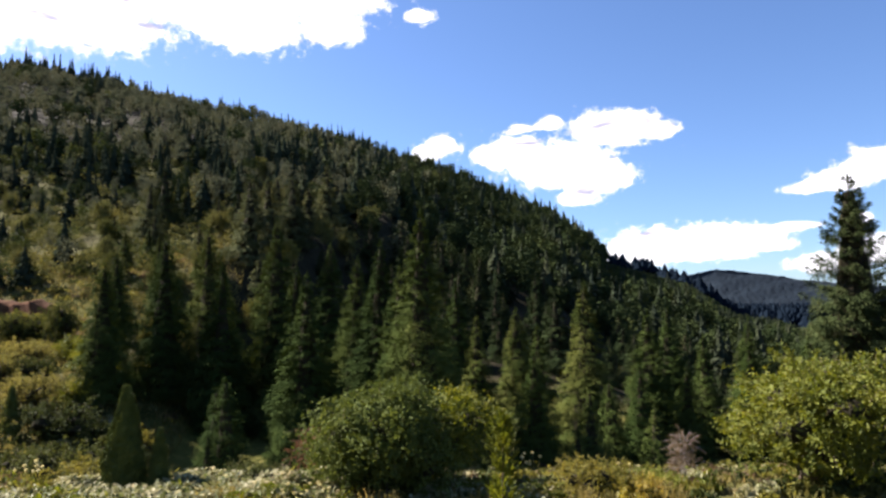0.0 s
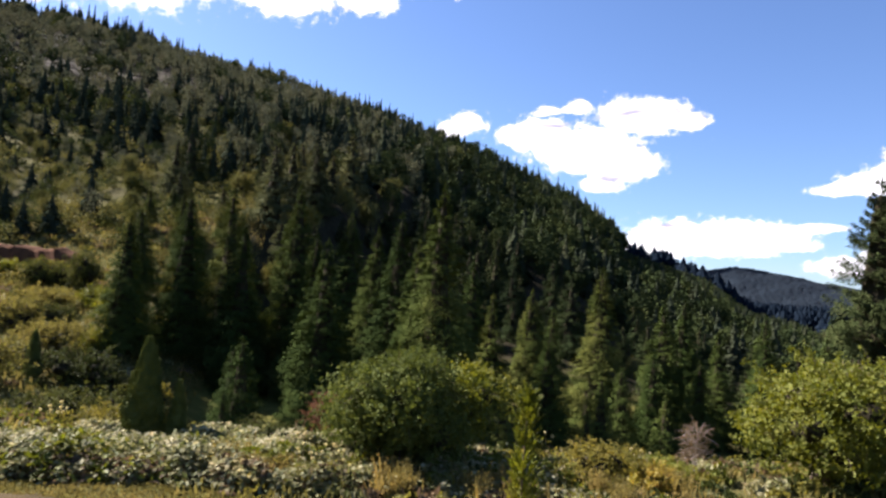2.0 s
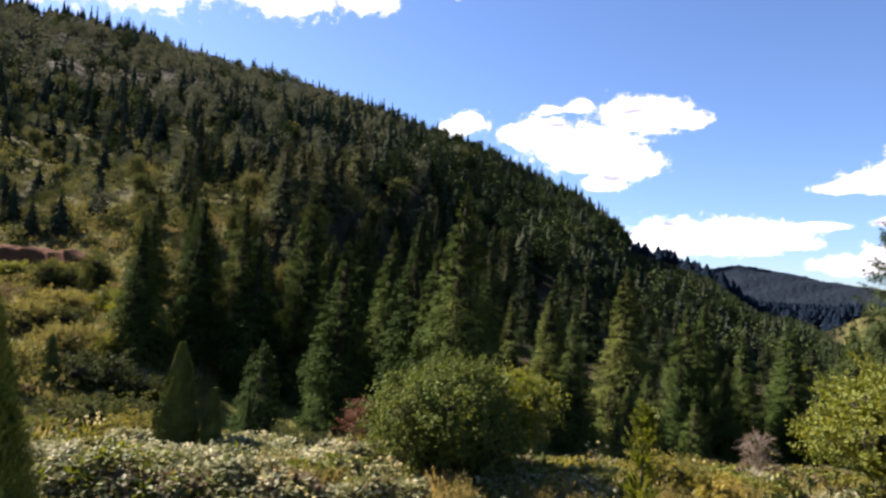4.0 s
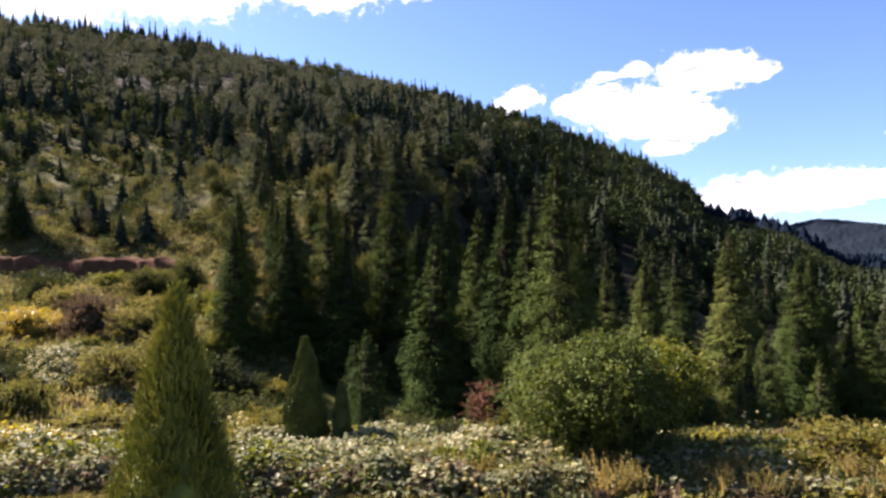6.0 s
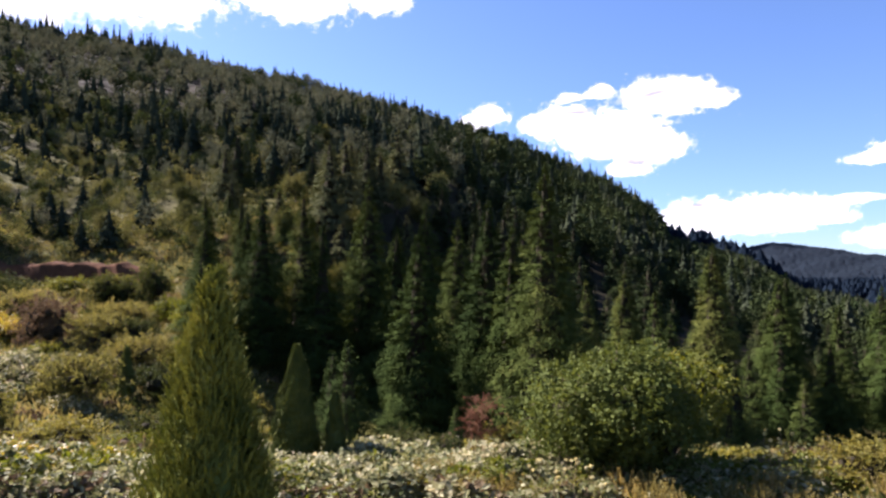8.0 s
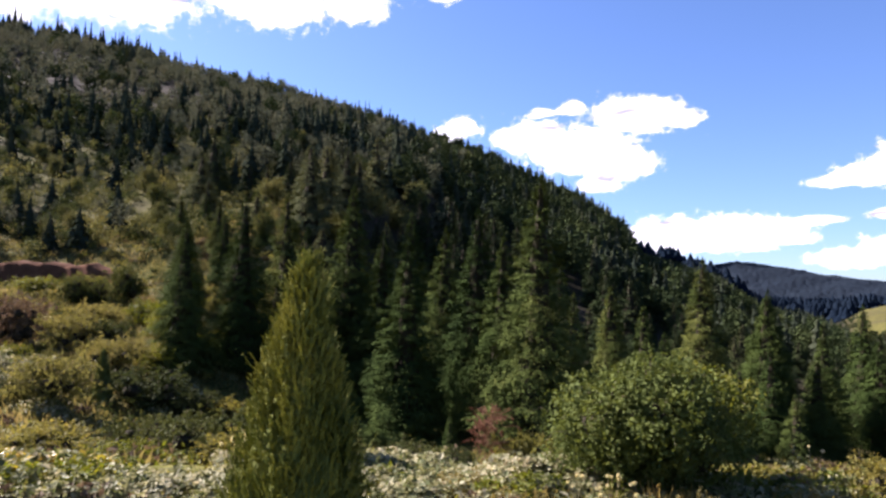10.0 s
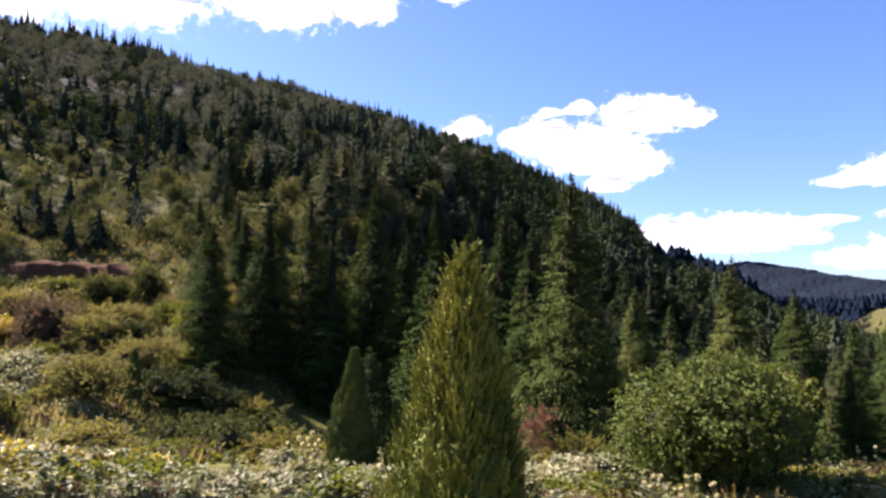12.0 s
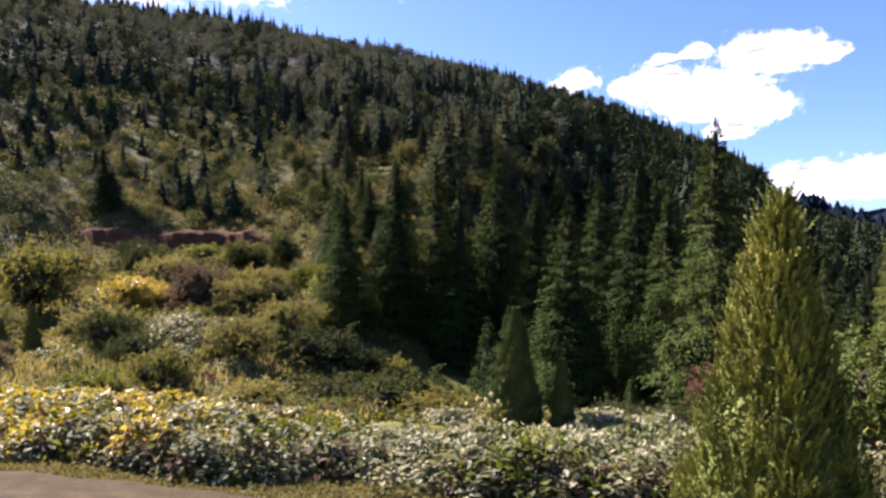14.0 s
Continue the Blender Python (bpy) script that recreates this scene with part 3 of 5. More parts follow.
def cone_trees(x, y, z, h, w, g, count, size=1.0):
    """Many conifers in one mesh: each a cone of tiers of hanging sprays round a closed body."""
    n = len(x)
    f = 1 - np.sqrt(g.random((n, count)))
    tiers = 7.0
    f = np.clip((np.floor(f * tiers) + 0.5 * (f * tiers % 1.0) + 0.25 * g.random((n, 1))) / tiers, 0, 0.97)
    a = g.uniform(0, 6.283, (n, count))
    R = w[:, None] * ((1 - f) ** 0.9 + 0.02) * (1 + 0.18 * np.sin(2 * a + 7 * f + 6.283 * g.random((n, 1)))) * g.uniform(0.85, 1.08, (n, count))
    base = np.stack([x[:, None] + 0.52 * R * np.cos(a), y[:, None] + 0.52 * R * np.sin(a), z[:, None] + h[:, None] * (0.05 + 0.95 * f)], -1)
    way = np.stack([np.cos(a), np.sin(a), -0.75 + 0.35 * g.normal(0, 1, (n, count))], -1)
    ln = (0.48 * R + 0.035 * h[:, None]) * g.uniform(0.75, 1.2, (n, count)) * size
    way[:, :2] = (0.02, 0.01, 1)
    base[:, :2, 0], base[:, :2, 1], base[:, :2, 2] = x[:, None], y[:, None], (z + h * 0.86)[:, None]
    ln[:, :2] = h[:, None] * 0.16
    side = np.stack([-np.sin(a), np.cos(a), g.normal(0, 0.3, (n, count))], -1)
    wd = ln * 0.72
    wd[:, :2] = h[:, None] * 0.06
    sprays = blades(base.reshape(-1, 3), way.reshape(-1, 3), side.reshape(-1, 3), ln.ravel(), wd.ravel())
    # the closed inner body of the crown
    k = 7
    t = g.uniform(0, 6.283, (n, 1)) + np.arange(k) * (2 * math.pi / k)
    body = []
    for lo, hi, wide in ((0.04, 0.62, 0.66), (0.28, 0.82, 0.46), (0.52, 0.97, 0.27)):
        q = w[:, None] * wide * g.uniform(0.8, 1.15, (n, k))
        ring = np.stack([x[:, None] + q * np.cos(t), y[:, None] + q * np.sin(t), z[:, None] + h[:, None] * (lo + g.normal(0, 0.03, (n, k)))], -1)
        top = np.stack([x, y, z + h * hi], -1)[:, None]
        i = np.arange(n)[:, None, None] * (k + 1)
        j = np.arange(k)
        body.append((np.concatenate([top, ring], 1).reshape(-1, 3), (i + np.stack([0 * j, 1 + j, 1 + (j + 1) % k], -1)[None]).reshape(-1, 3)))
    return join([sprays] + body)


def clump_trees(x, y, z, h, w, g, puffs, leaves_per, size=1.0):
    """Many broad-leaved trees in one mesh: clumps of leaves round several lobes."""
    n = len(x)
    lobe = unit(g.normal(0, 1, (n, puffs, 3))) * g.uniform(0.35, 0.8, (n, puffs, 1)) * np.stack([w, w, h * 0.4], -1)[:, None]
    centre = np.stack([x, y, z + h * 0.58], -1)[:, None] + lobe
    d = unit(g.normal(0, 1, (n, puffs, leaves_per, 3)))
    rad = (w * 0.55)[:, None, None, None] * g.uniform(0.7, 1.1, (n, puffs, leaves_per, 1))
    base = (centre[:, :, None] + d * rad).reshape(-1, 3)
    out = d.reshape(-1, 3)
    side = np.cross(out, g.normal(0, 1, out.shape))
    way = np.cross(unit(side), out) + 0.35 * g.normal(0, 1, out.shape)
    ln = np.repeat(w, puffs * leaves_per) * g.uniform(0.35, 0.65, len(base)) * size
    return leaves(base - unit(way) * ln[:, None] * 0.5, way, side + 0.35 * g.normal(0, 1, out.shape), ln, ln * 0.85, 0.15)


def build_hill():
    x, y, r, b, g = hill_sites(31, 70000, 100, 625, -62, 48, 5.9)
    o = openness(x, y, r, b)
    far_ = np.interp(b, RIDGE[:, 0], RIDGE[:, 2])
    keep = (g.random(len(x)) > o * 0.45) & (r < far_ * 1.02 + 6)
    keep &= ~((x < -40) & (y < 101)) & ((r > 150) | (b < -27))
    keep &= ~((b > 29.5) & (r > 300) & (r < 640) & (g.random(len(x)) > 0.04))
    x, y, r, b, o = x[keep], y[keep], r[keep], b[keep], o[keep]
    z = height(x, y)
    n = len(x)
    far_k = np.interp(b, RIDGE[:, 0], RIDGE[:, 2])
    tone = np.sin(x * 0.021 + 2.0) * np.cos(y * 0.017) + 0.5 * np.sin(x * 0.05 + y * 0.043)
    kind_ = g.random(n)
    # pines left, dark crowns right: their tones also carry glare and shade
    share = np.where(tone > 0.55, 0.20, 0.03) * np.where(b > -6, 0.3, 1.0)
    round_ = 0.56 * smooth(-10, 2, b) + 0.12
    broad = (kind_ < share) & (r < far_k - 8)
    dark = (kind_ > 1 - round_) & (r < far_k - 12)
    pine = ~dark & (kind_ >= share) & (kind_ < share + (np.where(tone < -0.2, 0.40, 0.24) + 0.42 * smooth(230, 330, r)) * smooth(3, -14, b)) & (r > 110) & (r < far_k - 25)
    h = g.uniform(9.0, 17.5, n) * (1 - 0.62 * np.clip(o, 0, 1)) * np.where(r < 230, 0.8, 1.0) * np.where(r > far_k - 30, 0.72, 1.0)
    h = np.minimum(h, np.maximum(4.0, np.where(b > 14, 5.5 + r * np.tan(np.radians(np.interp(b, *CREST))) - z, 99)))
    w = h * g.uniform(0.23, 0.38, n)
    c = ~broad & ~pine & ~dark
    for lo, hi, count in ((0, 230, 190), (230, 400, 110), (400, 900, 56)):
        s = c & (r >= lo) & (r < hi)
        v, f = cone_trees(x[s], y[s], z[s], h[s], w[s], g, count)
        tagged(new("hillside_conifers", mesh("hillside_conifers", v, f, M_HILL)), "dense dark conifer wood covering the hillside", "conifer wood", kind="stuff")
    for near, puffs, per, size in ((True, 9, 40, 0.45), (False, 7, 20, 0.62)):
        s = pine & ((r < 235) == near)
        v, f = clump_trees(x[s], y[s], z[s], h[s] * 0.95, h[s] * 0.19, g, puffs, per, size)
        tagged(new("hillside_pines", mesh("hillside_pines", v, f, M_PINE)), "brownish green round-topped pines on the hillside", "pine wood", kind="stuff")
        s = dark & ((r < 235) == near)
        v, f = clump_trees(x[s], y[s], z[s], h[s] * 0.85, h[s] * 0.25, g, puffs, per + 4, size)
        tagged(new("hillside_dark_trees", mesh("hillside_dark_trees", v, f, M_HILLGREEN)), "dark green round-crowned trees on the shaded hillside", "broad-leaved wood", kind="stuff")
        s = broad & ((r < 235) == near)
        v, f = clump_trees(x[s], y[s], z[s], h[s] * 0.75, h[s] * 0.24, g, puffs, per + 4, size)
        tagged(new("hillside_broadleaf_trees", mesh("hillside_broadleaf_trees", v, f, M_HILLBROAD)), "yellow-green broad-leaved trees among the conifers", "broad-leaved wood", kind="stuff")
    # single spires along the crest
    b = np.concatenate([g.uniform(-48, 13.0, 230), g.uniform(14.4, 21.5, 24)])
    b = b + 0.5 * np.sin(b * 2.3)
    far_ = np.interp(b, RIDGE[:, 0], RIDGE[:, 2])
    r = far_ + g.uniform(-10, 3, len(b))
    x, y = CX + r * np.sin(np.radians(b)), CY + r * np.cos(np.radians(b))
    h = g.uniform(9, 17, len(b)) * np.where(b > 14, 0.8, 1.0 + 0.1 * smooth(0, -8, b))
    v, f = cone_trees(x, y, height(x, y) - 0.5, h, h * g.uniform(0.15, 0.22, len(b)), g, 60)
    tagged(new("crest_spruces", mesh("crest_spruces", v, f, M_HILL)), "slender dark spruces standing up from the crest", "conifer wood", kind="stuff")
    # scrub on the open lower slope
    x, y, r, b, g = hill_sites(32, 30000, 60, 300, -60, -12, 3.2)
    o = openness(x, y, r, b)
    keep = (g.random(len(x)) < np.where(r > 95, 0.50 + o * 0.5, 0.22)) & ((x < -42) | (y > 90)) & ~((x < -44) & (x > -87) & (y < 97) & (y > 83))
    x, y, r = x[keep], y[keep], r[keep]
    z = height(x, y)
    h = g.uniform(1.2, 4.6, len(x))
    t = g.random(len(x))
    for lo, hi, mat, name, label, wide in ((0, 0.50, M_SHRUBDARK, "slope_scrub", "dark scrub scattered over the open slope", 0.5), (0.50, 0.95, M_SCRUB, "slope_scrub", "olive green scrub scattered over the open slope", 0.6),
                                           (0.95, 1.0, M_HILLBROAD, "slope_scrub", "yellow-green scrub scattered over the open slope", 0.6)):
        for near, puffs, per, size in ((True, 6, 44, 0.30), (False, 5, 18, 0.52)):
            s = (t >= lo) & (t < hi) & ((r < 165) == near)
            v, f = clump_trees(x[s], y[s], z[s] - 0.25 * h[s], h[s], h[s] * wide, g, puffs, per, size)
            tagged(new(name, mesh(name, v, f, mat)), label, "scrub", kind="stuff")


build_hill()


def build_far_wood():
    """The wood of the far mountain and of the valley before it, as rough crowns."""
    g = np.random.default_rng(41)
    n = 5200
    r = np.where(g.random(n) < 0.55, g.uniform(640, 1500, n), g.uniform(2560, 2740, n))
    b = g.uniform(12, 46, n)
    s = ~((b > 29.5) & (r < 800))
    r, b = r[s], b[s]
    n = len(r)
    x, y = CX + r * np.sin(np.radians(b)), CY + r * np.cos(np.radians(b))
    h = g.uniform(13, 20, n) * np.where(r > 2000, 0.7, 1.0)
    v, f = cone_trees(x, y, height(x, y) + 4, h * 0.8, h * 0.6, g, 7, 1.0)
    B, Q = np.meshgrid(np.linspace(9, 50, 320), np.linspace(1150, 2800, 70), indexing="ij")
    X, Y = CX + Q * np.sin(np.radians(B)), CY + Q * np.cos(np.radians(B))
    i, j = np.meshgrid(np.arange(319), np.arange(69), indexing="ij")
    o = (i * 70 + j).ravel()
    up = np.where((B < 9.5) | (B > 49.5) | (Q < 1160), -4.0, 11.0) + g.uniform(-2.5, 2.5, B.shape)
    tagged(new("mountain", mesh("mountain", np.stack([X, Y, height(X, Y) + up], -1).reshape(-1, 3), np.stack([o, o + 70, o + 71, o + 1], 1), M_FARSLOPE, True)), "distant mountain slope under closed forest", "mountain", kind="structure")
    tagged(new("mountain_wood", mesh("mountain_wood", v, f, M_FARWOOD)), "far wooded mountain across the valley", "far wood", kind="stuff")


build_far_wood()


# ---- bushes ----
def bush_meshes(seed, w, h, mat, lobes=9, n=9000, leaf=0.10, stems=7, low=0.1, flat=0.8, shell=0.55, bark=None, shoots=0, shoot=0.8, split=False, heart=0.4):
    """Stems and leaf mass of a bush: leaves gathered on twigs round uneven lobes, with gaps between them."""
    g = np.random.default_rng(seed)
    t = np.linspace(0, 2 * math.pi, lobes, endpoint=False) + g.normal(0, 0.3, lobes)
    cz = g.uniform(0.30, 0.80, lobes) * h
    rr = w * 0.5 * g.uniform(0.25, 0.62, lobes)
    c = np.stack([rr * np.cos(t), rr * np.sin(t), cz], -1)
    c[0] = (0, 0, h * 0.72)
    c[1] = (0, 0, h * 0.35)
    R = np.minimum(w * g.uniform(0.20, 0.30, lobes), np.minimum(h - c[:, 2], c[:, 2] - low * h * 0.5) * 1.05)
    R = np.maximum(R, 0.12 * w)
    bits = []
    for i in range(stems):
        tgt = c[i % lobes]
        p0 = np.array([g.normal(0, 0.06 * w), g.normal(0, 0.06 * w), -0.15])
        m_ = p0 * 0.4 + tgt * 0.6 + g.normal(0, 0.05 * w, 3)
        bits.append(tube([p0, p0 * 0.6 + m_ * 0.4, m_, tgt], [0.012 * w, 0.010 * w, 0.006 * w, 0.003 * w], 5))
    sv, sf = join(bits)
    limbs = bits
    twigs = max(1, n // 12)
    pick = g.choice(lobes, twigs, p=R ** 2 / (R ** 2).sum())
    d = unit(g.normal(0, 1, (twigs, 3)))
    rad = R[pick] * (shell + (1.12 - shell) * g.random(twigs) ** 0.6)
    p = c[pick] + d * rad[:, None] * np.array([1, 1, flat])
    p[:, 2] = np.maximum(p[:, 2], low * h * g.random(twigs))
    tw = unit(d + np.array([0, 0, 0.5]) + g.normal(0, 0.45, (twigs, 3)))
    k = 12
    s = g.uniform(-0.5, 1.0, (twigs, k))
    base = (p[:, None] + tw[:, None] * (s * leaf * 3.2)[..., None] + g.normal(0, leaf * 0.5, (twigs, k, 3))).reshape(-1, 3)
    out = np.repeat(unit(d + np.array([0, 0, 0.25])), k, 0)
    side = np.cross(out, g.normal(0, 1, out.shape))
    way = np.cross(unit(side), out) + 0.5 * g.normal(0, 1, out.shape)
    side = unit(side) + 0.45 * g.normal(0, 1, out.shape)
    ln = leaf * g.uniform(0.6, 1.4, len(base))
    if shoots:
        pk = g.choice(lobes, shoots, p=R ** 2 / (R ** 2).sum())
        d = unit(g.normal(0, 1, (shoots, 3)) * np.array([1, 1, 0.7]) + np.array([0, 0, 0.45]))
        q0 = c[pk] + d * R[pk][:, None] * 0.8
        dw = unit(d + np.array([0, 0, 0.35]) + g.normal(0, 0.25, (shoots, 3)))
        L = shoot * g.uniform(0.35, 1.0, shoots)
        m_ = 30
        s = g.random((shoots, m_))
        sag = np.array([0, 0, -0.35]) * (s ** 2 * L[:, None])[..., None]
        b2 = (q0[:, None] + dw[:, None] * (s * L[:, None])[..., None] + sag + g.normal(0, leaf * 0.35, (shoots, m_, 3))).reshape(-1, 3)
        base = np.concatenate([base, b2])
        way = np.concatenate([way, (dw[:, None] * 0.8 + g.normal(0, 0.6, (shoots, m_, 3))).reshape(-1, 3)])
        ln = np.concatenate([ln, leaf * g.uniform(0.6, 1.3, len(b2))])
        side = np.concatenate([side, g.normal(0, 1, b2.shape)])
        bits2 = [tube([a_, a_ + e_ * l_ * 0.6, a_ + e_ * l_ + np.array([0, 0, -0.3 * l_])], [0.010, 0.007, 0.003], 3) for a_, e_, l_ in zip(q0, dw, L)]
        limbs = limbs + [join(bits2)]
        sv, sf = join(limbs)
    base[:, 2] = np.maximum(base[:, 2], 0.02)
    v, f = leaves(base, way, side, ln, ln * 0.58, 0.2)
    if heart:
        # a dark closed core in each lobe: shade between the twigs, made solid
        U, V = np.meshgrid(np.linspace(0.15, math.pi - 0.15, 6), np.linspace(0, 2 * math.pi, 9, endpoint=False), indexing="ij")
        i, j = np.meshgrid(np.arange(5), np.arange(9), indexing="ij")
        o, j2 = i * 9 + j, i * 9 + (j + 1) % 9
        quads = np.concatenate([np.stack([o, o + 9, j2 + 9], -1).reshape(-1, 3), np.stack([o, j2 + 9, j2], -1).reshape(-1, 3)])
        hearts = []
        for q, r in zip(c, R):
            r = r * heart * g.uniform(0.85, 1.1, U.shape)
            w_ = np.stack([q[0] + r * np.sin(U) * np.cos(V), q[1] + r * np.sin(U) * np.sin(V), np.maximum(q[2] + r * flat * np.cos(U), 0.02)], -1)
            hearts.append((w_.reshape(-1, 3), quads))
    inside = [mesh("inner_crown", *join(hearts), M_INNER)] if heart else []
    if split:
        return [mesh("stem", *q, bark or M_BARK, True) for q in limbs], mesh("leaves", v, f, mat), inside
    return mesh("stems", sv, sf, bark or M_BARK, True), mesh("leaves", v, f, mat), inside


def bush(name, meshes, label, category, place, group=""):
    t = thing(name, label, category, group, place)
    if isinstance(meshes[0], list):
        for k, q in enumerate(meshes[0]):
            if k < len(meshes[0]) - 1:
                part("stem", q, t)
            else:
                tagged(part("twig_mass", q, t), kind="stuff")
    else:
        part("stems", meshes[0], t)
    part("leaves", meshes[1], t)
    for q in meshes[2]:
        part("inner_crown", q, t, "dark solid core standing in for the shade inside the crown")
    return t


# the large bushes by the track
bush("willow_bush", bush_meshes(51, 4.8, 3.7, M_WILLOW, 18, 34000, 0.13, 9, 0.02, 0.85, shoots=230, shoot=1.05, split=True, heart=0.40), "large rounded grey-green bush behind the brambles", "bush", at(-2.0, 23.4))
bush("hazel_bush", bush_meshes(52, 4.2, 3.5, M_YELLOWGREEN, 12, 14000, 0.13, 7, 0.02, shoots=70, shoot=0.8, split=True, heart=0.40), "yellow-green bush leaning against a larger one", "bush", at(-0.2, 26.2))
bush("apple_tree", bush_meshes(53, 6.4, 4.4, M_YELLOWGREEN, 13, 17000, 0.15, 11, 0.06, 0.6, 0.4, shoots=230, shoot=1.5, split=True, heart=0.4), "bushy yellow-green tree with spreading branches", "tree", at(13.2, 24.6))

# pale broad-leaved trees on the hill
PALE_KINDS = [(bush_meshes(56, 7.0, 9.0, M_YELLOWTREE, 14, 5000, 0.38, 6, 0.12, 0.9, shell=0.3, heart=0.3), "yellowing broad-leaved tree among the dark conifers"),
              (bush_meshes(57, 7.5, 9.0, M_SCRUB, 14, 5000, 0.38, 6, 0.12, 0.9, shell=0.3, heart=0.3), "olive green broad-leaved tree among the dark conifers")]
for k, (x, y, hgt, tint) in enumerate(PALE):
    me, label = PALE_KINDS[tint]
    bush("broadleaf_tree", me, label, "tree", at(x, y, k * 1.9, hgt / 12, 0, hgt / 13 * (0.8 + 0.2 * (k % 3))), "pale trees on the hill")

# ---- columnar junipers ----
def juniper_meshes(seed, h, w, n, mat, blade=0.05, spray=0.26, loose=0.35, shape=0.62, lean=0.0, blades=16, fat=0.36, core=0.9, plumes=0):
    """An upright juniper: upward sprays all over a narrow cone, each set with short needles."""
    g = np.random.default_rng(seed)
    trunk = tube([(0, 0, -0.2), (0, 0, h * 0.4), (lean * 0.5, 0, h * 0.75), (lean, 0, h * 0.95)], [0.03 * w + 0.03, 0.035, 0.02, 0.006], 7)
    f = g.random(n) ** 1.25 * 0.985
    a = g.uniform(0, 6.28, n)
    lump = 1 + 0.13 * np.sin(3 * a + f * 9) + 0.10 * np.sin(5 * a - f * 17 + 1)
    prof = np.minimum(1, (f + 0.05) / 0.16) ** 0.5 * (1 - f) ** shape
    rr = w * 0.5 * prof * lump * (0.55 + 0.45 * g.random(n) ** 0.45)
    p = np.stack([rr * np.cos(a) + lean * f, rr * np.sin(a), f * h], -1)
    if plumes:
        # sprays gathered on upright plumes that stand off the crown
        pick = g.integers(0, plumes, n)
        fp, ap = (g.random(plumes) ** 1.2 * 0.93)[pick], g.uniform(0, 6.28, plumes)[pick]
        long_ = (g.uniform(0.09, 0.20, plumes))[pick] * h * (1 - 0.55 * fp)
        s_ = g.random(n)
        rp = w * 0.5 * np.minimum(1, (fp + 0.05) / 0.16) ** 0.5 * (1 - fp) ** shape * (g.uniform(0.80, 1.0, plumes))[pick]
        thick = 0.21 * w * 0.5 * (1.1 - s_) * (1 - 0.5 * fp) * np.sqrt(g.random(n))
        turn = g.uniform(0, 6.28, n)
        lean_ = rp * (1 - 0.35 * s_ * long_ / h / np.maximum(1 - fp, 0.1))
        p = np.stack([lean_ * np.cos(ap) + thick * np.cos(turn) + lean * fp, lean_ * np.sin(ap) + thick * np.sin(turn), fp * h + s_ * long_], -1)
        f, a = np.clip(p[:, 2] / h, 0, 0.99), np.where(g.random(n) < 0.6, turn, ap)
    out = np.stack([np.cos(a), np.sin(a), 0 * a], -1)
    tw = unit(out * (0.22 + loose * g.random((n, 1))) + np.array([0, 0, 1.0]) + g.normal(0, 0.16, (n, 3)))
    ln = spray * g.uniform(0.5, 1.3, n) * (0.6 + 0.4 * (1 - f)) * np.where(g.random(n) < 0.08, 1.7, 1.0)
    s = (np.arange(blades) + g.random((n, blades))) / blades
    base = p[:, None] + tw[:, None] * (s * ln[:, None])[..., None]
    way = tw[:, None] * 0.75 + g.normal(0, 0.2, (n, blades, 3))
    b = blade * g.uniform(0.6, 1.4, (n * blades))
    flank = np.repeat(np.stack([-np.sin(a), np.cos(a), 0 * a], -1), blades, 0) + 0.35 * g.normal(0, 1, (n * blades, 3))
    v, fa = leaves(base.reshape(-1, 3), way.reshape(-1, 3), flank, b, b * fat, 0.2)
    # the closed heart of the crown
    F, A = np.meshgrid(np.linspace(0.01, 0.93, 26), np.linspace(0, 2 * math.pi, 14, endpoint=False), indexing="ij")
    q = core * w * 0.5 * np.minimum(1, (F + 0.05) / 0.16) ** 0.5 * (1 - F) ** shape * (1 + 0.13 * np.sin(3 * A + F * 9) + 0.10 * np.sin(5 * A - F * 17 + 1)) * g.uniform(0.88, 1.1, F.shape)
    i, j = np.meshgrid(np.arange(25), np.arange(14), indexing="ij")
    o, j2 = i * 14 + j, i * 14 + (j + 1) % 14
    heart = np.stack([q * np.cos(A) + lean * F, q * np.sin(A), F * h], -1).reshape(-1, 3)
    v, fa = join([(v, fa), (heart, np.concatenate([np.stack([o, j2, j2 + 14], -1).reshape(-1, 3), np.stack([o, j2 + 14, o + 14], -1).reshape(-1, 3)]))])
    return mesh("trunk", *trunk, M_BARK, True), mesh("crown", v, fa, mat)


def juniper(name, meshes, label, place, group=""):
    t = thing(name, label, "juniper", group, place)
    part("trunk", meshes[0], t)
    part("crown", meshes[1], t)
    return t


jx, jy = -8.95, 10.9
juniper("juniper", juniper_meshes(61, 5.6 - h1(jx, jy), 2.4, 7600, M_JUNIPER, 0.042, 0.24, 0.5, 1.06, 0.14, 22, 0.42, 0.92, 420), "tall columnar yellow-green juniper with shaggy upright sprays", at(jx, jy))
juniper("dwarf_conifer", juniper_meshes(62, 4.1, 1.85, 6200, M_THUJA, 0.085, 0.14, 0.10, 0.72, 0.05, 9, 0.55), "dense smooth dark green cone-shaped juniper behind the brambles", at(-12.55, 27.5, 0, (3.4 - h1(-12.55, 27.5)) / 4.1), "cone-shaped junipers")
juniper("dwarf_conifer", juniper_meshes(63, 2.5, 0.9, 1700, M_THUJA, 0.07, 0.15, 0.2, 0.6, 0.0, 9), "slim dark green juniper beside a larger one", at(-11.0, 27.1, 0, (1.8 - h1(-11.0, 27.1)) / 2.5), "cone-shaped junipers")
SMALLCONE = juniper_meshes(64, 2.6, 1.1, 1200, M_THUJA, 0.09, 0.18, 0.2, 0.75, 0.0, 8)
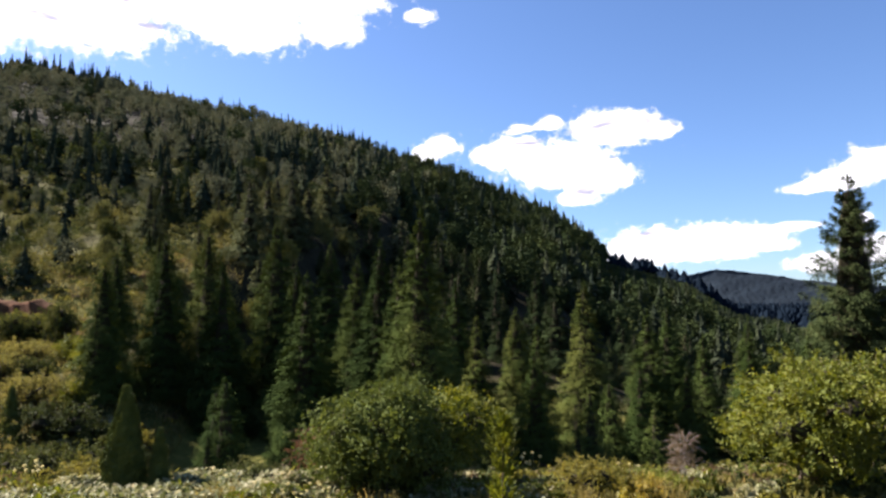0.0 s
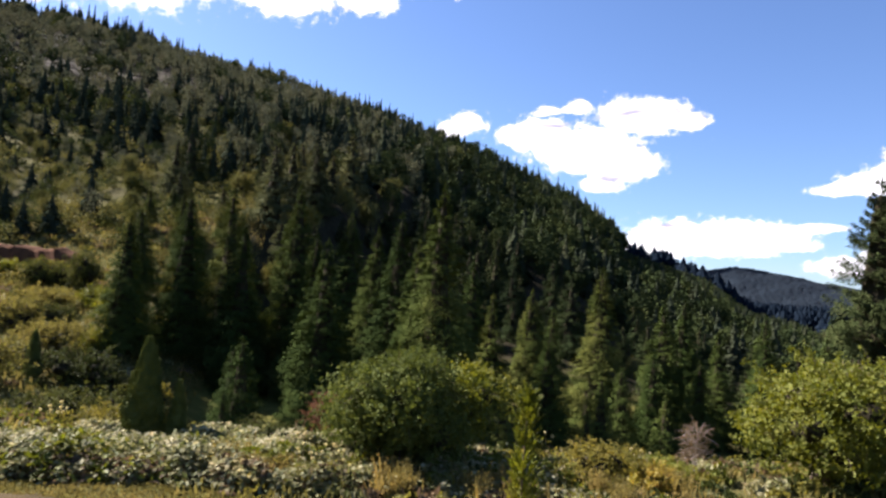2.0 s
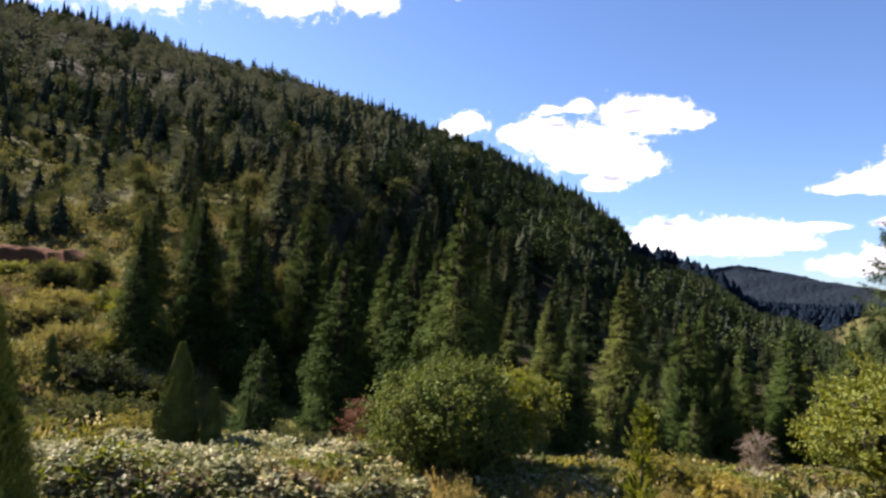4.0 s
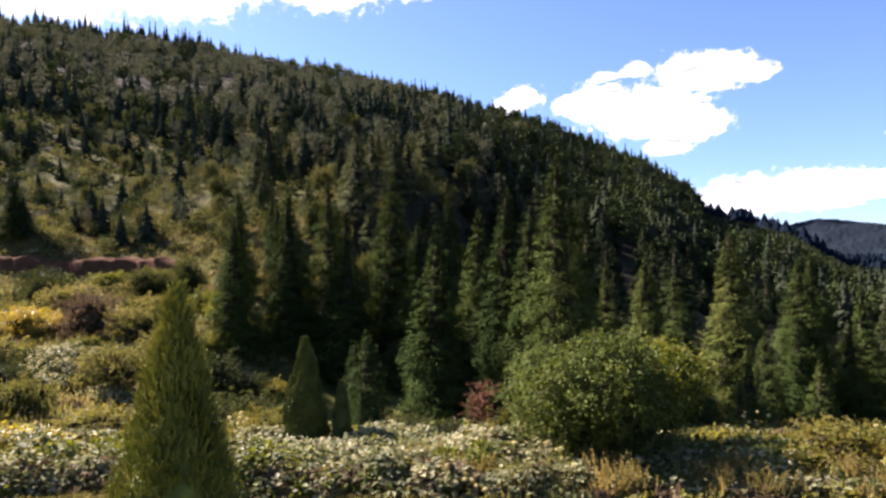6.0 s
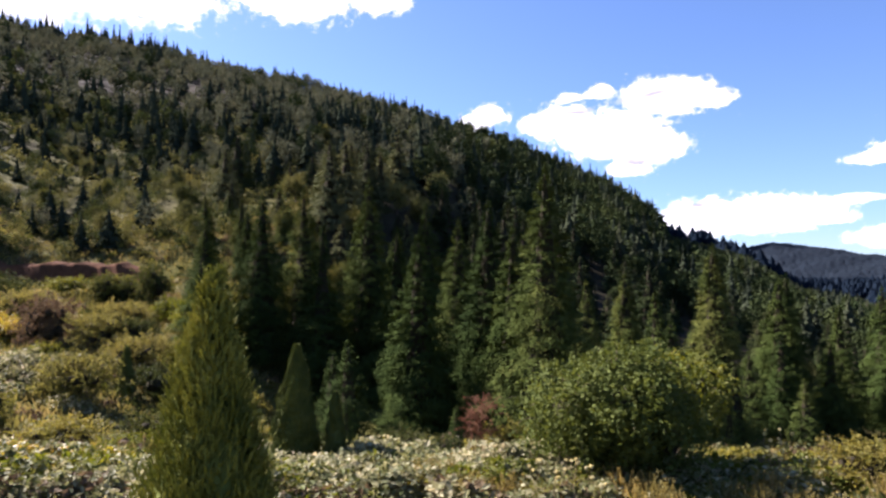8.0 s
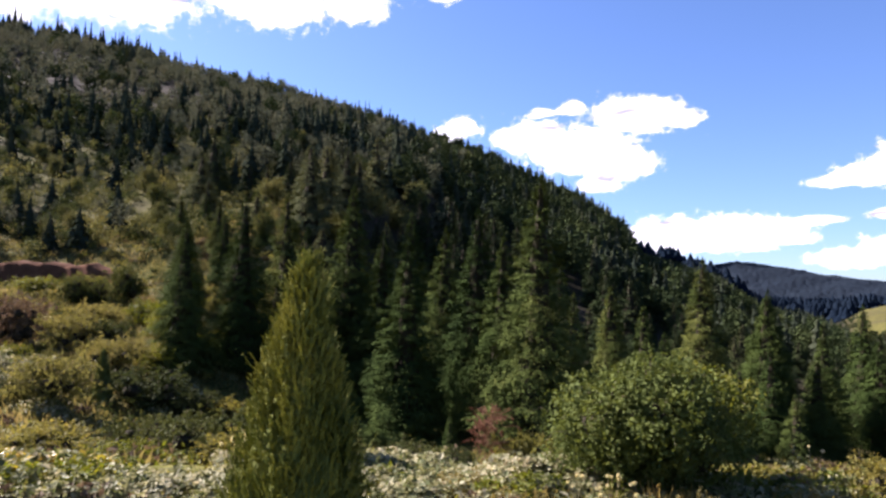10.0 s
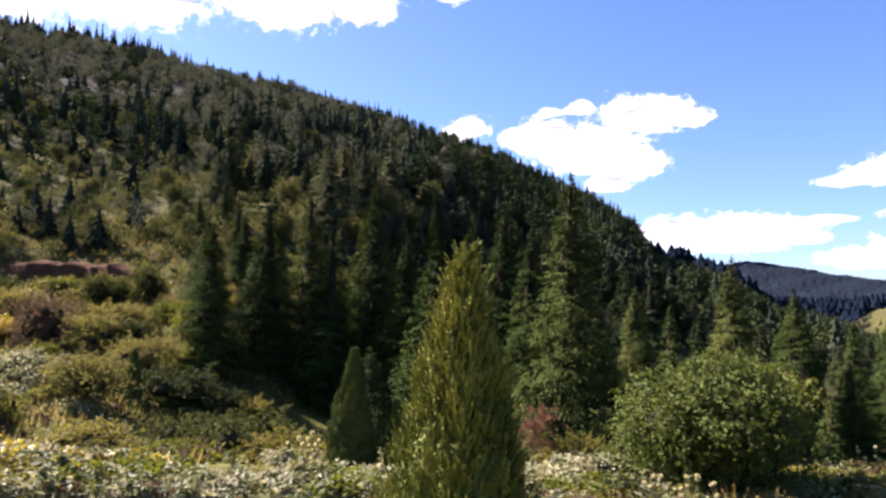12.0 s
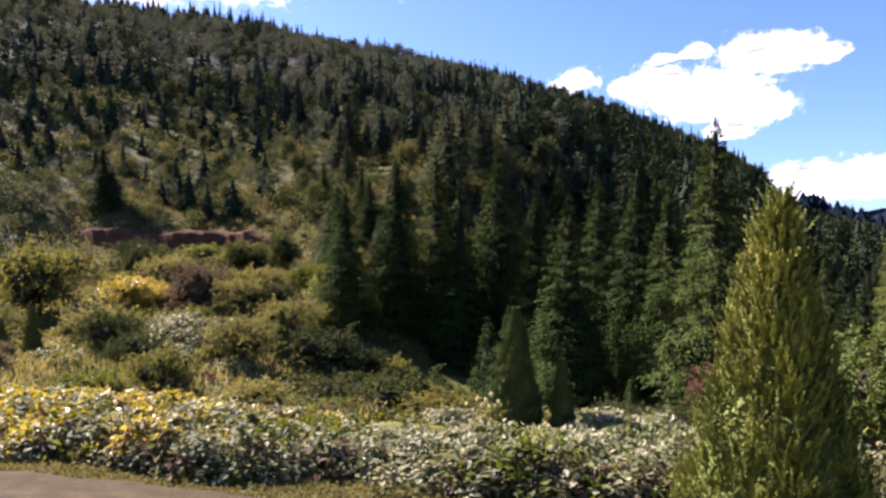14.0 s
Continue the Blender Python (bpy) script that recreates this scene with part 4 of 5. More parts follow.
for x, y, s in ((-30.7, 49.6, 1.3), (-45.2, 43.4, 1.15), (-46.8, 42.6, 0.9), (-19.6, 43.5, 1.0)):
    juniper("dwarf_conifer", SMALLCONE, "small dark pointed juniper on the rough meadow", at(x, y, x, s), "small meadow junipers")
sx, sy = 0.9, 11.4
juniper("young_juniper", juniper_meshes(65, 4.35 - h1(sx, sy), 0.62, 620, M_YELLOWGREEN, 0.075, 0.34, 1.1, 0.8, 0.05, 16, 0.45, 0.2), "thin young yellow-green juniper by the track", at(sx, sy))


# ---- shrubs of the rough meadow ----
SHRUB_KINDS = [
    (bush_meshes(71, 3.4, 2.5, M_SHRUBDARK, 13, 3000, 0.15, 5, 0.0, 0.9, shoots=90, shoot=1.2, split=True), "rounded dark green shrub on the rough meadow"),
    (bush_meshes(72, 3.8, 2.2, M_SHRUBOLIVE, 13, 3000, 0.15, 5, 0.0, 0.9, shoots=90, shoot=1.2, split=True), "olive green shrub on the rough meadow"),
    (bush_meshes(73, 3.6, 2.2, M_SHRUBBROWN, 13, 2800, 0.13, 7, 0.0, 0.9, shoots=90, shoot=1.2, split=True), "brownish half-bare shrub on the rough meadow"),
    (bush_meshes(74, 3.0, 1.7, M_AUTUMN, 13, 3000, 0.15, 5, 0.0, 0.9, shoots=90, shoot=1.2, split=True), "low shrub with yellow and orange leaves"),
    (bush_meshes(75, 3.6, 1.9, M_YELLOWGREEN, 13, 2800, 0.16, 5, 0.0, 0.9, shoots=90, shoot=1.2, split=True), "yellow-green shrub on the rough meadow"),
    (bush_meshes(76, 3.6, 1.9, M_BRAMBLE, 13, 2600, 0.20, 5, 0.0, 0.9, shoots=50, shoot=0.9, split=True), "mound of pale glossy brambles on the rough meadow"),
    (bush_meshes(78, 3.6, 2.2, M_SHRUBPALE, 12, 1500, 0.13, 9, 0.0, 0.9, shoots=200, shoot=1.5, split=True, heart=0.3), "loose feathery yellow-olive shrub with upright shoots"),
]
SHRUBS = [(-35.4, 40.0, 0, 1.0), (-22.0, 36.5, 0, 0.9), (-17.7, 33.2, 0, 0.85), (-24.0, 32.0, 1, 0.8), (-30.5, 35.0, 1, 1.0), (-51.0, 84.0, 1, 1.1), (-58.0, 86.0, 4, 1.2), (-66.0, 84.0, 0, 1.3), (-40.0, 34.5, 2, 0.8), (-20.0, 30.0, 4, 0.6), (-15.6, 31.0, 1, 0.7), (-9.0, 31.5, 0, 0.5), (-7.2, 27.6, 0, 0.45), (4.7, 22.9, 1, 0.62), (5.9, 22.4, 3, 0.5), (7.0, 23.6, 4, 0.45), (-4.6, 30.6, 1, 0.7), (-30.0, 29.5, 4, 0.7), (-23.5, 47.5, 0, 0.9)]
# the larger clumps of the meadow: x, y, kind, width, height
CLUMPS = [(-57.4, 57.5, 1, 7.6, 5.6), (-60.3, 76.1, 0, 3.6, 3.6), (-39.8, 43.6, 0, 3.5, 3.0), (-44.1, 60.8, 2, 5.4, 4.0), (-51.5, 63.4, 3, 5.6, 2.4), (-49.0, 62.6, 3, 3.6, 1.9), (-28.3, 51.8, 0, 5.4, 2.8),
          (-26.0, 53.4, 0, 3.6, 1.9), (-36.8, 47.4, 5, 4.6, 2.1), (-34.4, 46.8, 5, 3.0, 1.5), (-50.2, 80.4, 0, 3.4, 3.4), (-47.6, 80.8, 0, 2.6, 2.8), (-44.2, 80.0, 0, 3.8, 4.5), (-31.6, 45.6, 6, 4.4, 3.0),
          (-33.8, 66.3, 4, 4.2, 2.8), (-30.6, 63.6, 4, 3.4, 2.2), (-39.0, 60.2, 6, 4.6, 2.8), (-36.2, 61.6, 0, 3.6, 2.2), (-41.6, 68.5, 6, 5.0, 2.4), (-37.0, 71.0, 4, 4.0, 2.2), (-24.2, 54.4, 1, 3.8, 2.0),
          (-22.5, 50.0, 0, 3.0, 1.7), (-33.0, 55.5, 6, 4.4, 2.2), (-54.0, 72.0, 6, 5.5, 2.8), (-66.0, 66.0, 1, 5.0, 3.4), (-70.0, 76.0, 6, 5.2, 3.0), (-47.0, 52.0, 6, 4.6, 2.0), (-53.5, 48.5, 6, 4.2, 2.4), (-30.5, 59.0, 4, 3.2, 1.8)]
gen = np.random.default_rng(77)
while len(SHRUBS) < 44:
    x, y = gen.uniform(-80, -22), gen.uniform(31, 80)
    if x < -20 - (y - 30) * 0.22 and all((x - p) ** 2 + (y - q) ** 2 > 4.2 ** 2 for p, q in [e[:2] for e in SHRUBS + CLUMPS]):
        SHRUBS.append((x, y, int(gen.choice([1, 1, 4, 1, 0])), gen.uniform(0.5, 0.85)))
for k, (x, y, kind_, size) in enumerate(SHRUBS):
    me, label = SHRUB_KINDS[kind_]
    bush("shrub", me, label, "shrub", at(x, y, k * 2.3, size * (0.82 + 0.1 * (k % 3)), 0.12, size * (1.0 + 0.16 * (k % 4))), "meadow shrubs")

SHRUB_SIZE = [(3.4, 2.5), (3.8, 2.2), (3.6, 2.2), (3.0, 1.7), (3.6, 1.9), (3.6, 1.9), (3.6, 2.2)]
for k, (x, y, kind_, wide, high) in enumerate(CLUMPS):
    me, label = SHRUB_KINDS[kind_]
    bush("shrub", me, label, "shrub", at(x, y, k * 2.9, high / SHRUB_SIZE[kind_][1], 0.12, wide / SHRUB_SIZE[kind_][0]), "meadow shrubs")

# a dry red shrub and a bare grey one
bush("dry_shrub", bush_meshes(81, 1.4, 2.6, M_REDTWIG, 8, 400, 0.08, 9, 0.1, bark=M_REDTWIG, heart=0, shoots=60, shoot=0.9, split=True), "dry reddish-brown withered shrub at the edge of the hollow", "shrub", at(-6.0, 30.6))
bush("dry_shrub", bush_meshes(82, 0.9, 2.1, M_SHRUBBROWN, 9, 120, 0.05, 14, 0.1, bark=M_TWIG, heart=0, shoots=110, shoot=0.6, split=True), "bare grey twiggy shrub beside the leafy tree", "shrub", at(8.2, 24.2))


# ---- brambles, weeds, grass ----
def hedge_top(x, y):
    """Height of the bramble thicket above the ground."""
    a = smooth(19.4, 20.3, y + 0.35 * np.sin(x * 0.9)) * (1 - smooth(25.0, 28.5, y + 0.5 * np.sin(x * 0.5)))
    b = 1 - smooth(-7.0, 3.0, x)
    # a clear dip before the cone-shaped junipers
    a = a * (1 - 0.85 * smooth(21.2, 24.2, y) * smooth(-21, -17, x) * (1 - smooth(-8.5, -5, x)))
    lump = 0.12 + 0.42 * bumps(x, y, 3.1) + 0.42 * bumps(x + 7, y, 1.15) + 0.30 * bumps(x, y + 9, 0.45)
    return a * np.maximum(lump, 0.10) * (0.32 + 0.82 * b)


def build_brambles():
    """The thicket: domes of leaves of uneven size and height, with deep gaps between them."""
    g = np.random.default_rng(91)
    n = 2300
    x, y = g.uniform(-50, 5, n), g.uniform(19.4, 28.2, n)
    front = np.arange(n) < 420
    y = np.where(front, 19.75 + 0.9 * g.random(n) - 0.35 * np.sin(x * 0.9), y)
    top = hedge_top(x, y)
    s = top > 0.12
    x, y, top, front = x[s], y[s], top[s], front[s]
    n = len(x)
    R = g.uniform(0.22, 0.55, n) * (0.7 + 0.6 * bumps(x, y, 1.7))
    zc = height(x, y) + np.maximum(top * g.uniform(0.75, 1.12, n) - R * 0.75, 0.02)
    zc = zc - np.where(front, top * 0.45 * g.random(n), 0)
    k = 46
    d = unit(g.normal(0, 1, (n, k, 3)) + np.array([0, -0.15, 0.55]))
    base = np.stack([x, y, zc], -1)[:, None] + d * (R[:, None] * g.uniform(0.75, 1.1, (n, k)))[..., None] * np.array([1.15, 1.15, 0.8])
    low = height(base[..., 0], base[..., 1]) + 0.03
    base[..., 2] = np.maximum(base[..., 2], low)
    up = unit(0.55 * d + np.array([0, 0, 1.0]) + 0.42 * g.normal(0, 1, d.shape))
    side = unit(np.cross(up, g.normal(0, 1, d.shape)))
    way = np.cross(side, up) + 0.25 * d + 0.2 * g.normal(0, 1, d.shape)
    ln = g.uniform(0.12, 0.30, (n, k))
    tone = 0.5 * bumps(x, y, 2.6) + 0.3 * g.random(n) + 0.42 * smooth(-14, -28, x)
    kind_ = np.where(tone > 0.74, 2, np.where((bumps(x + 20, y, 2.0) + 0.5 * g.random(n)) > 1.0, 1, 0))
    kind_ = np.where(front & (g.random(n) < 0.40), 3, kind_)
    for q, mat, name, label, cat in ((0, M_BRAMBLE, "bramble_thicket", "low thicket of glossy pale grey-green brambles along the track", "brambles"),
                                     (1, M_YELLOWGREEN, "green_brambles", "fresher yellow-green clumps among the brambles", "brambles"),
                                     (2, M_AUTUMN, "turning_brambles", "bramble leaves turned yellow and orange", "brambles"),
                                     (3, M_SHRUBBROWN, "withered_weeds", "withered brown weeds at the foot of the brambles", "weeds")):
        s = kind_ == q
        b_, L = base[s].reshape(-1, 3), ln[s].ravel()
        v, f = leaves(b_, way[s].reshape(-1, 3), side[s].reshape(-1, 3), L, L * 0.60, 0.2)
        tagged(new(name, mesh(name, v, f, mat)), label, cat, kind="stuff")
    # loose leaves in the depth of the thicket
    m_ = 26000
    x, y = g.uniform(-50, 5, m_), g.uniform(19.5, 28.2, m_)
    top = hedge_top(x, y)
    s = top > 0.1
    x, y, top = x[s], y[s], top[s]
    base = np.stack([x, y, height(x, y) + top * 0.75 * g.random(len(x))], -1)
    L = g.uniform(0.08, 0.18, len(x))
    v, f = leaves(base, g.normal(0, 1, base.shape), g.normal(0, 1, base.shape), L, L * 0.6, 0.2)
    tagged(new("bramble_undergrowth", mesh("bramble_undergrowth", v, f, M_SHRUBOLIVE)), "shaded olive leaves inside the bramble thicket", "brambles", kind="stuff")
    # arching canes
    bits = []
    for i in range(260):
        x0, y0 = g.uniform(-46, 2), g.uniform(19.6, 27.5)
        t = float(hedge_top(x0, y0))
        if t < 0.2:
            continue
        a, L = g.uniform(0, 6.28), g.uniform(0.5, 1.1)
        z0 = h1(x0, y0)
        bits.append(tube([(x0, y0, z0), (x0 + 0.3 * L * math.cos(a), y0 + 0.3 * L * math.sin(a), z0 + t * 1.02), (x0 + L * math.cos(a), y0 + L * math.sin(a), z0 + t * 0.85)], [0.009, 0.007, 0.004], 4))
    v, f = join(bits)
    tagged(new("bramble_canes", mesh("bramble_canes", v, f, M_STEM)), "thin arching bramble canes", "brambles", kind="stuff")


build_brambles()


def build_grass():
    g = np.random.default_rng(92)
    spots = []
    for n, x0, x1, y0, y1, lo, hi in ((76000, -88, -14, 27, 116, 0.3, 0.8), (5000, -8, 18, 18.5, 30, 0.15, 0.45), (9000, -20, 30, 30, 50, 0.3, 0.6)):
        x, y = g.uniform(x0, x1, n), g.uniform(y0, y1, n)
        if y1 > 80:
            s = x < -18 - (y - 30) * 0.15
            x, y = x[s], y[s]
        spots.append((x, y, g.uniform(lo, hi, len(x))))
    x, y, L = (np.concatenate(q) for q in zip(*spots))
    base = np.stack([x, y, height(x, y) - 0.02], -1)
    way = g.normal(0, 0.35, base.shape) + np.array([0, 0, 1.0])
    v, f = leaves(base, way, g.normal(0, 1, base.shape), L, 0.02 + L * 0.16, 0.1)
    tagged(new("grass", mesh("grass", v, f, M_GRASS)), "rough dry meadow grass, yellow-green and straw", "grass", kind="stuff")
    n = 60000
    x, y, L = g.uniform(-52, 16, n), g.uniform(18.1, 20.0, n), g.uniform(0.04, 0.13, n)
    y = y + 0.35 * np.sin(x * 0.23)
    base = np.stack([x, y, height(x, y) - 0.01], -1)
    v, f = leaves(base, g.normal(0, 0.6, base.shape) + np.array([0, 0, 1.0]), g.normal(0, 1, base.shape), L, 0.02 + L * 0.25, 0.1)
    tagged(new("grass_verge", mesh("grass_verge", v, f, M_LAWN)), "short drab green grass between the track and the brambles", "grass", kind="stuff")


build_grass()


def build_dry_weeds():
    """Tall golden weeds and grasses in front of the bushes."""
    g = np.random.default_rng(94)
    tufts = 260
    cx, cy = g.uniform(-7.5, 7.0, tufts), 19.4 + 3.2 * g.random(tufts) ** 1.3
    s = bumps(cx + 11, cy, 1.3) > 0.55
    cx, cy = cx[s], cy[s]
    tufts = len(cx)
    k = 22
    x, y = (cx[:, None] + g.normal(0, 0.13, (tufts, k))).ravel(), (cy[:, None] + g.normal(0, 0.13, (tufts, k))).ravel()
    L = (g.uniform(0.45, 1.0, tufts)[:, None] * g.uniform(0.6, 1.1, (tufts, k))).ravel()
    base = np.stack([x, y, height(x, y) - 0.02], -1)
    way = g.normal(0, 0.22, base.shape) + np.array([0, 0, 1.0])
    blades = leaves(base, way, g.normal(0, 1, base.shape), L, 0.018 + L * 0.03, 0.1)
    m_ = 5 * len(x)
    i = g.integers(0, len(x), m_)
    p = base[i] + unit(way[i]) * (L[i] * g.uniform(0.3, 1.0, m_))[:, None]
    ln = g.uniform(0.05, 0.13, m_)
    v, f = join([blades, leaves(p, g.normal(0, 1, p.shape) + np.array([0, 0, 0.5]), g.normal(0, 1, p.shape), ln, ln * 0.45, 0.2)])
    tagged(new("dry_weeds", mesh("dry_weeds", v, f, M_GOLD)), "tall golden-brown weeds going to seed beside the track", "weeds", kind="stuff")


build_dry_weeds()


def build_meadow_brambles():
    """Pale bramble patches that trail over the rough meadow."""
    g = np.random.default_rng(95)
    for spots in (PATCHES_A, PATCHES_B):
        c = np.concatenate([np.array([(x, y)]) + g.normal(0, r * 0.5, (int(9 * r * r) + 4, 2)) for x, y, r in spots])
        n, k = len(c), 60
        R = g.uniform(0.3, 0.7, n)
        d = unit(g.normal(0, 1, (n, k, 3)) + np.array([0, 0, 0.5]))
        z = height(c[:, 0], c[:, 1]) + g.uniform(0.0, 0.35, n)
        base = np.stack([c[:, 0], c[:, 1], z], -1)[:, None] + d * (R[:, None] * g.uniform(0.75, 1.1, (n, k)))[..., None] * np.array([1.2, 1.2, 0.8])
        base[..., 2] = np.maximum(base[..., 2], height(base[..., 0], base[..., 1]) + 0.03)
        up = unit(d + np.array([0, 0, 0.5]) + 0.35 * g.normal(0, 1, d.shape))
        side = unit(np.cross(up, g.normal(0, 1, d.shape)))
        way = np.cross(side, up) + 0.25 * g.normal(0, 1, d.shape)
        L = g.uniform(0.14, 0.30, n * k)
        v, f = leaves(base.reshape(-1, 3), way.reshape(-1, 3), side.reshape(-1, 3), L, L * 0.7, 0.2)
        tagged(new("meadow_brambles", mesh("meadow_brambles", v, f, M_BRAMBLE)), "pale glossy bramble patch trailing over the meadow", "brambles", kind="stuff")


PATCHES_A = [(-39.2, 53.7, 2.4), (-42.0, 54.6, 2.2), (-36.2, 52.7, 2.0), (-36.0, 44.4, 1.6), (-31.0, 44.4, 1.4)]
PATCHES_B = [(-27.9, 56.0, 1.5), (-26.2, 55.6, 1.5), (-24.2, 55.0, 1.4), (-28.4, 52.2, 1.6), (-20.5, 38.0, 1.2), (-16.8, 34.0, 1.2), (-9.8, 26.6, 0.8), (-9.2, 28.2, 1.0), (-8.0, 27.0, 0.8), (-14.6, 28.6, 1.0)]
build_meadow_brambles()


def build_low_growth():
    """Low bushes and tall weeds that cover the rough meadow and the rim of the hollow."""
    g = np.random.default_rng(93)
    n = 2600
    x, y = g.uniform(-92, 20, n), g.uniform(19.5, 118, n)
    x, y = np.concatenate([x, g.uniform(-6, 20, 330), g.uniform(-52, -38, 60), g.uniform(-4, 24, 260)]), np.concatenate([y, g.uniform(18.8, 30, 330), g.uniform(82, 101, 60), g.uniform(28, 54, 260)])
    s = ((x < -17 - (y - 30) * 0.22) & (y > 28.5)) | ((y < 47) & (x > -24) & (y > 28.5)) | ((x > -5) & (y < 54))
    s |= (x > -52) & (x < -36) & (y > 82)
    s &= ~((x > -13.6) & (x < -10) & (y < 29)) & ~((y > 83) & (y < 97) & (x > -87) & (x < -49))
    x, y = x[s], y[s]
    z = height(x, y)
    h = g.uniform(0.35, 1.15, len(x)) * np.where(y < 28.5, 0.42, 1.0) * np.where((x > -6) & (y >= 28.5), 0.6, 1.0)
    t = g.random(len(x)) + 0.25 * np.sin(x * 0.3) * np.cos(y * 0.25)
    for lo, hi, mat, name, label in ((-1, 0.28, M_SHRUBDARK, "meadow_undergrowth", "low dark green undergrowth on the rough meadow"), (0.28, 0.62, M_SHRUBOLIVE, "meadow_undergrowth", "low olive green undergrowth on the rough meadow"),
                                     (0.62, 0.76, M_SHRUBBROWN, "meadow_undergrowth", "low brown weeds on the rough meadow"), (0.76, 0.95, M_BRAMBLE, "meadow_brambles", "low glossy bramble patches on the rough meadow"),
                                     (0.95, 2, M_YELLOWGREEN, "meadow_undergrowth", "low yellow-green undergrowth on the rough meadow")):
        s = (t >= lo) & (t < hi)
        k = 105
        c = np.stack([x[s], y[s], z[s]], -1)
        d = unit(g.normal(0, 1, (len(c), k, 3)) * np.array([1, 1, 0.6]))
        d[..., 2] = np.abs(d[..., 2])
        reach = (h[s] * 0.95)[:, None, None] * g.uniform(0.45, 1.05, (len(c), k, 1)) * np.array([1.25, 1.25, 1.0])
        p = (c[:, None] + d * reach).reshape(-1, 3)
        out = d.reshape(-1, 3)
        side = unit(np.cross(out, g.normal(0, 1, out.shape)))
        w = np.cross(side, out) + 0.5 * g.normal(0, 1, out.shape)
        ln = g.uniform(0.15, 0.36, len(p))
        v, f = leaves(p, w, side + 0.4 * g.normal(0, 1, out.shape), ln, ln * 0.62, 0.2)
        tagged(new(name, mesh(name, v, f, mat)), label, "undergrowth", kind="stuff")


build_low_growth()


# ---- thistles gone to seed ----
def thistle_meshes(seed):
    g = np.random.default_rng(seed)
    stem, heads, lv = [], [], []
    for i in range(4):
        a, L = g.uniform(0, 6.28), g.uniform(0.05, 0.28)
        top = np.array([L * math.cos(a), L * math.sin(a), g.uniform(0.85, 1.25)])
        stem.append(tube([(0, 0, -0.05), (0.25 * top[0], 0.25 * top[1], 0.5), top], [0.009, 0.006, 0.004], 5))
        heads.append(top)
    m_ = 60
    base = np.stack([g.normal(0, 0.12, m_), g.normal(0, 0.12, m_), g.uniform(0.05, 0.85, m_)], -1)
    way = g.normal(0, 1, base.shape)
    v, f = leaves(base, way, g.normal(0, 1, base.shape), g.uniform(0.08, 0.2, m_), 0.04, 0.2)
    return [mesh("stem", *q, M_STEM) for q in stem], mesh("leaves", v, f, M_SHRUBOLIVE), heads


def fluff_mesh(seed, r):
    """A seed head: fine hairs round a small core."""
    g = np.random.default_rng(seed)
    n = 130
    d = unit(g.normal(0, 1, (n, 3)) + np.array([0, 0, 0.25]))
    v, f = leaves(d * r * 0.1, d, g.normal(0, 1, (n, 3)), r * g.uniform(0.7, 1.15, n), r * 0.42, 0.3)
    return mesh("seed_head", v, f, M_FLUFF)


FLUFF = [fluff_mesh(1, 0.048), fluff_mesh(2, 0.036)]
THISTLES = [(-4.2, 19.6), (-3.7, 20.0), (-4.6, 19.9), (-3.2, 19.5), (2.7, 25.0), (3.1, 24.4), (-12.9, 21.6), (-12.5, 21.9), (-5.2, 17.4), (5.8, 22.5), (1.6, 21.5), (-14.9, 19.2), (-14.2, 19.1)]
for k, (x, y) in enumerate(THISTLES):
    st, lv, heads = thistle_meshes(100 + k)
    z_up = -0.55 if y < 19.3 and x < -7 else 0.6 if x < -7 else 0.1
    t = thing("thistle", "dry thistle with pale fluffy seed heads above the weeds", "thistle", "thistles gone to seed", Matrix.Translation((x, y, h1(x, y))) @ Matrix.Diagonal((1.25, 1.25, 1.0 + z_up, 1)))
    for q in st:
        part("stem", q, t)
    part("leaves", lv, t)
    for j, p in enumerate(heads):
        o = part("seed_head", FLUFF[j % 2], t, "cream-white fluffy seed head")
        o.location = p


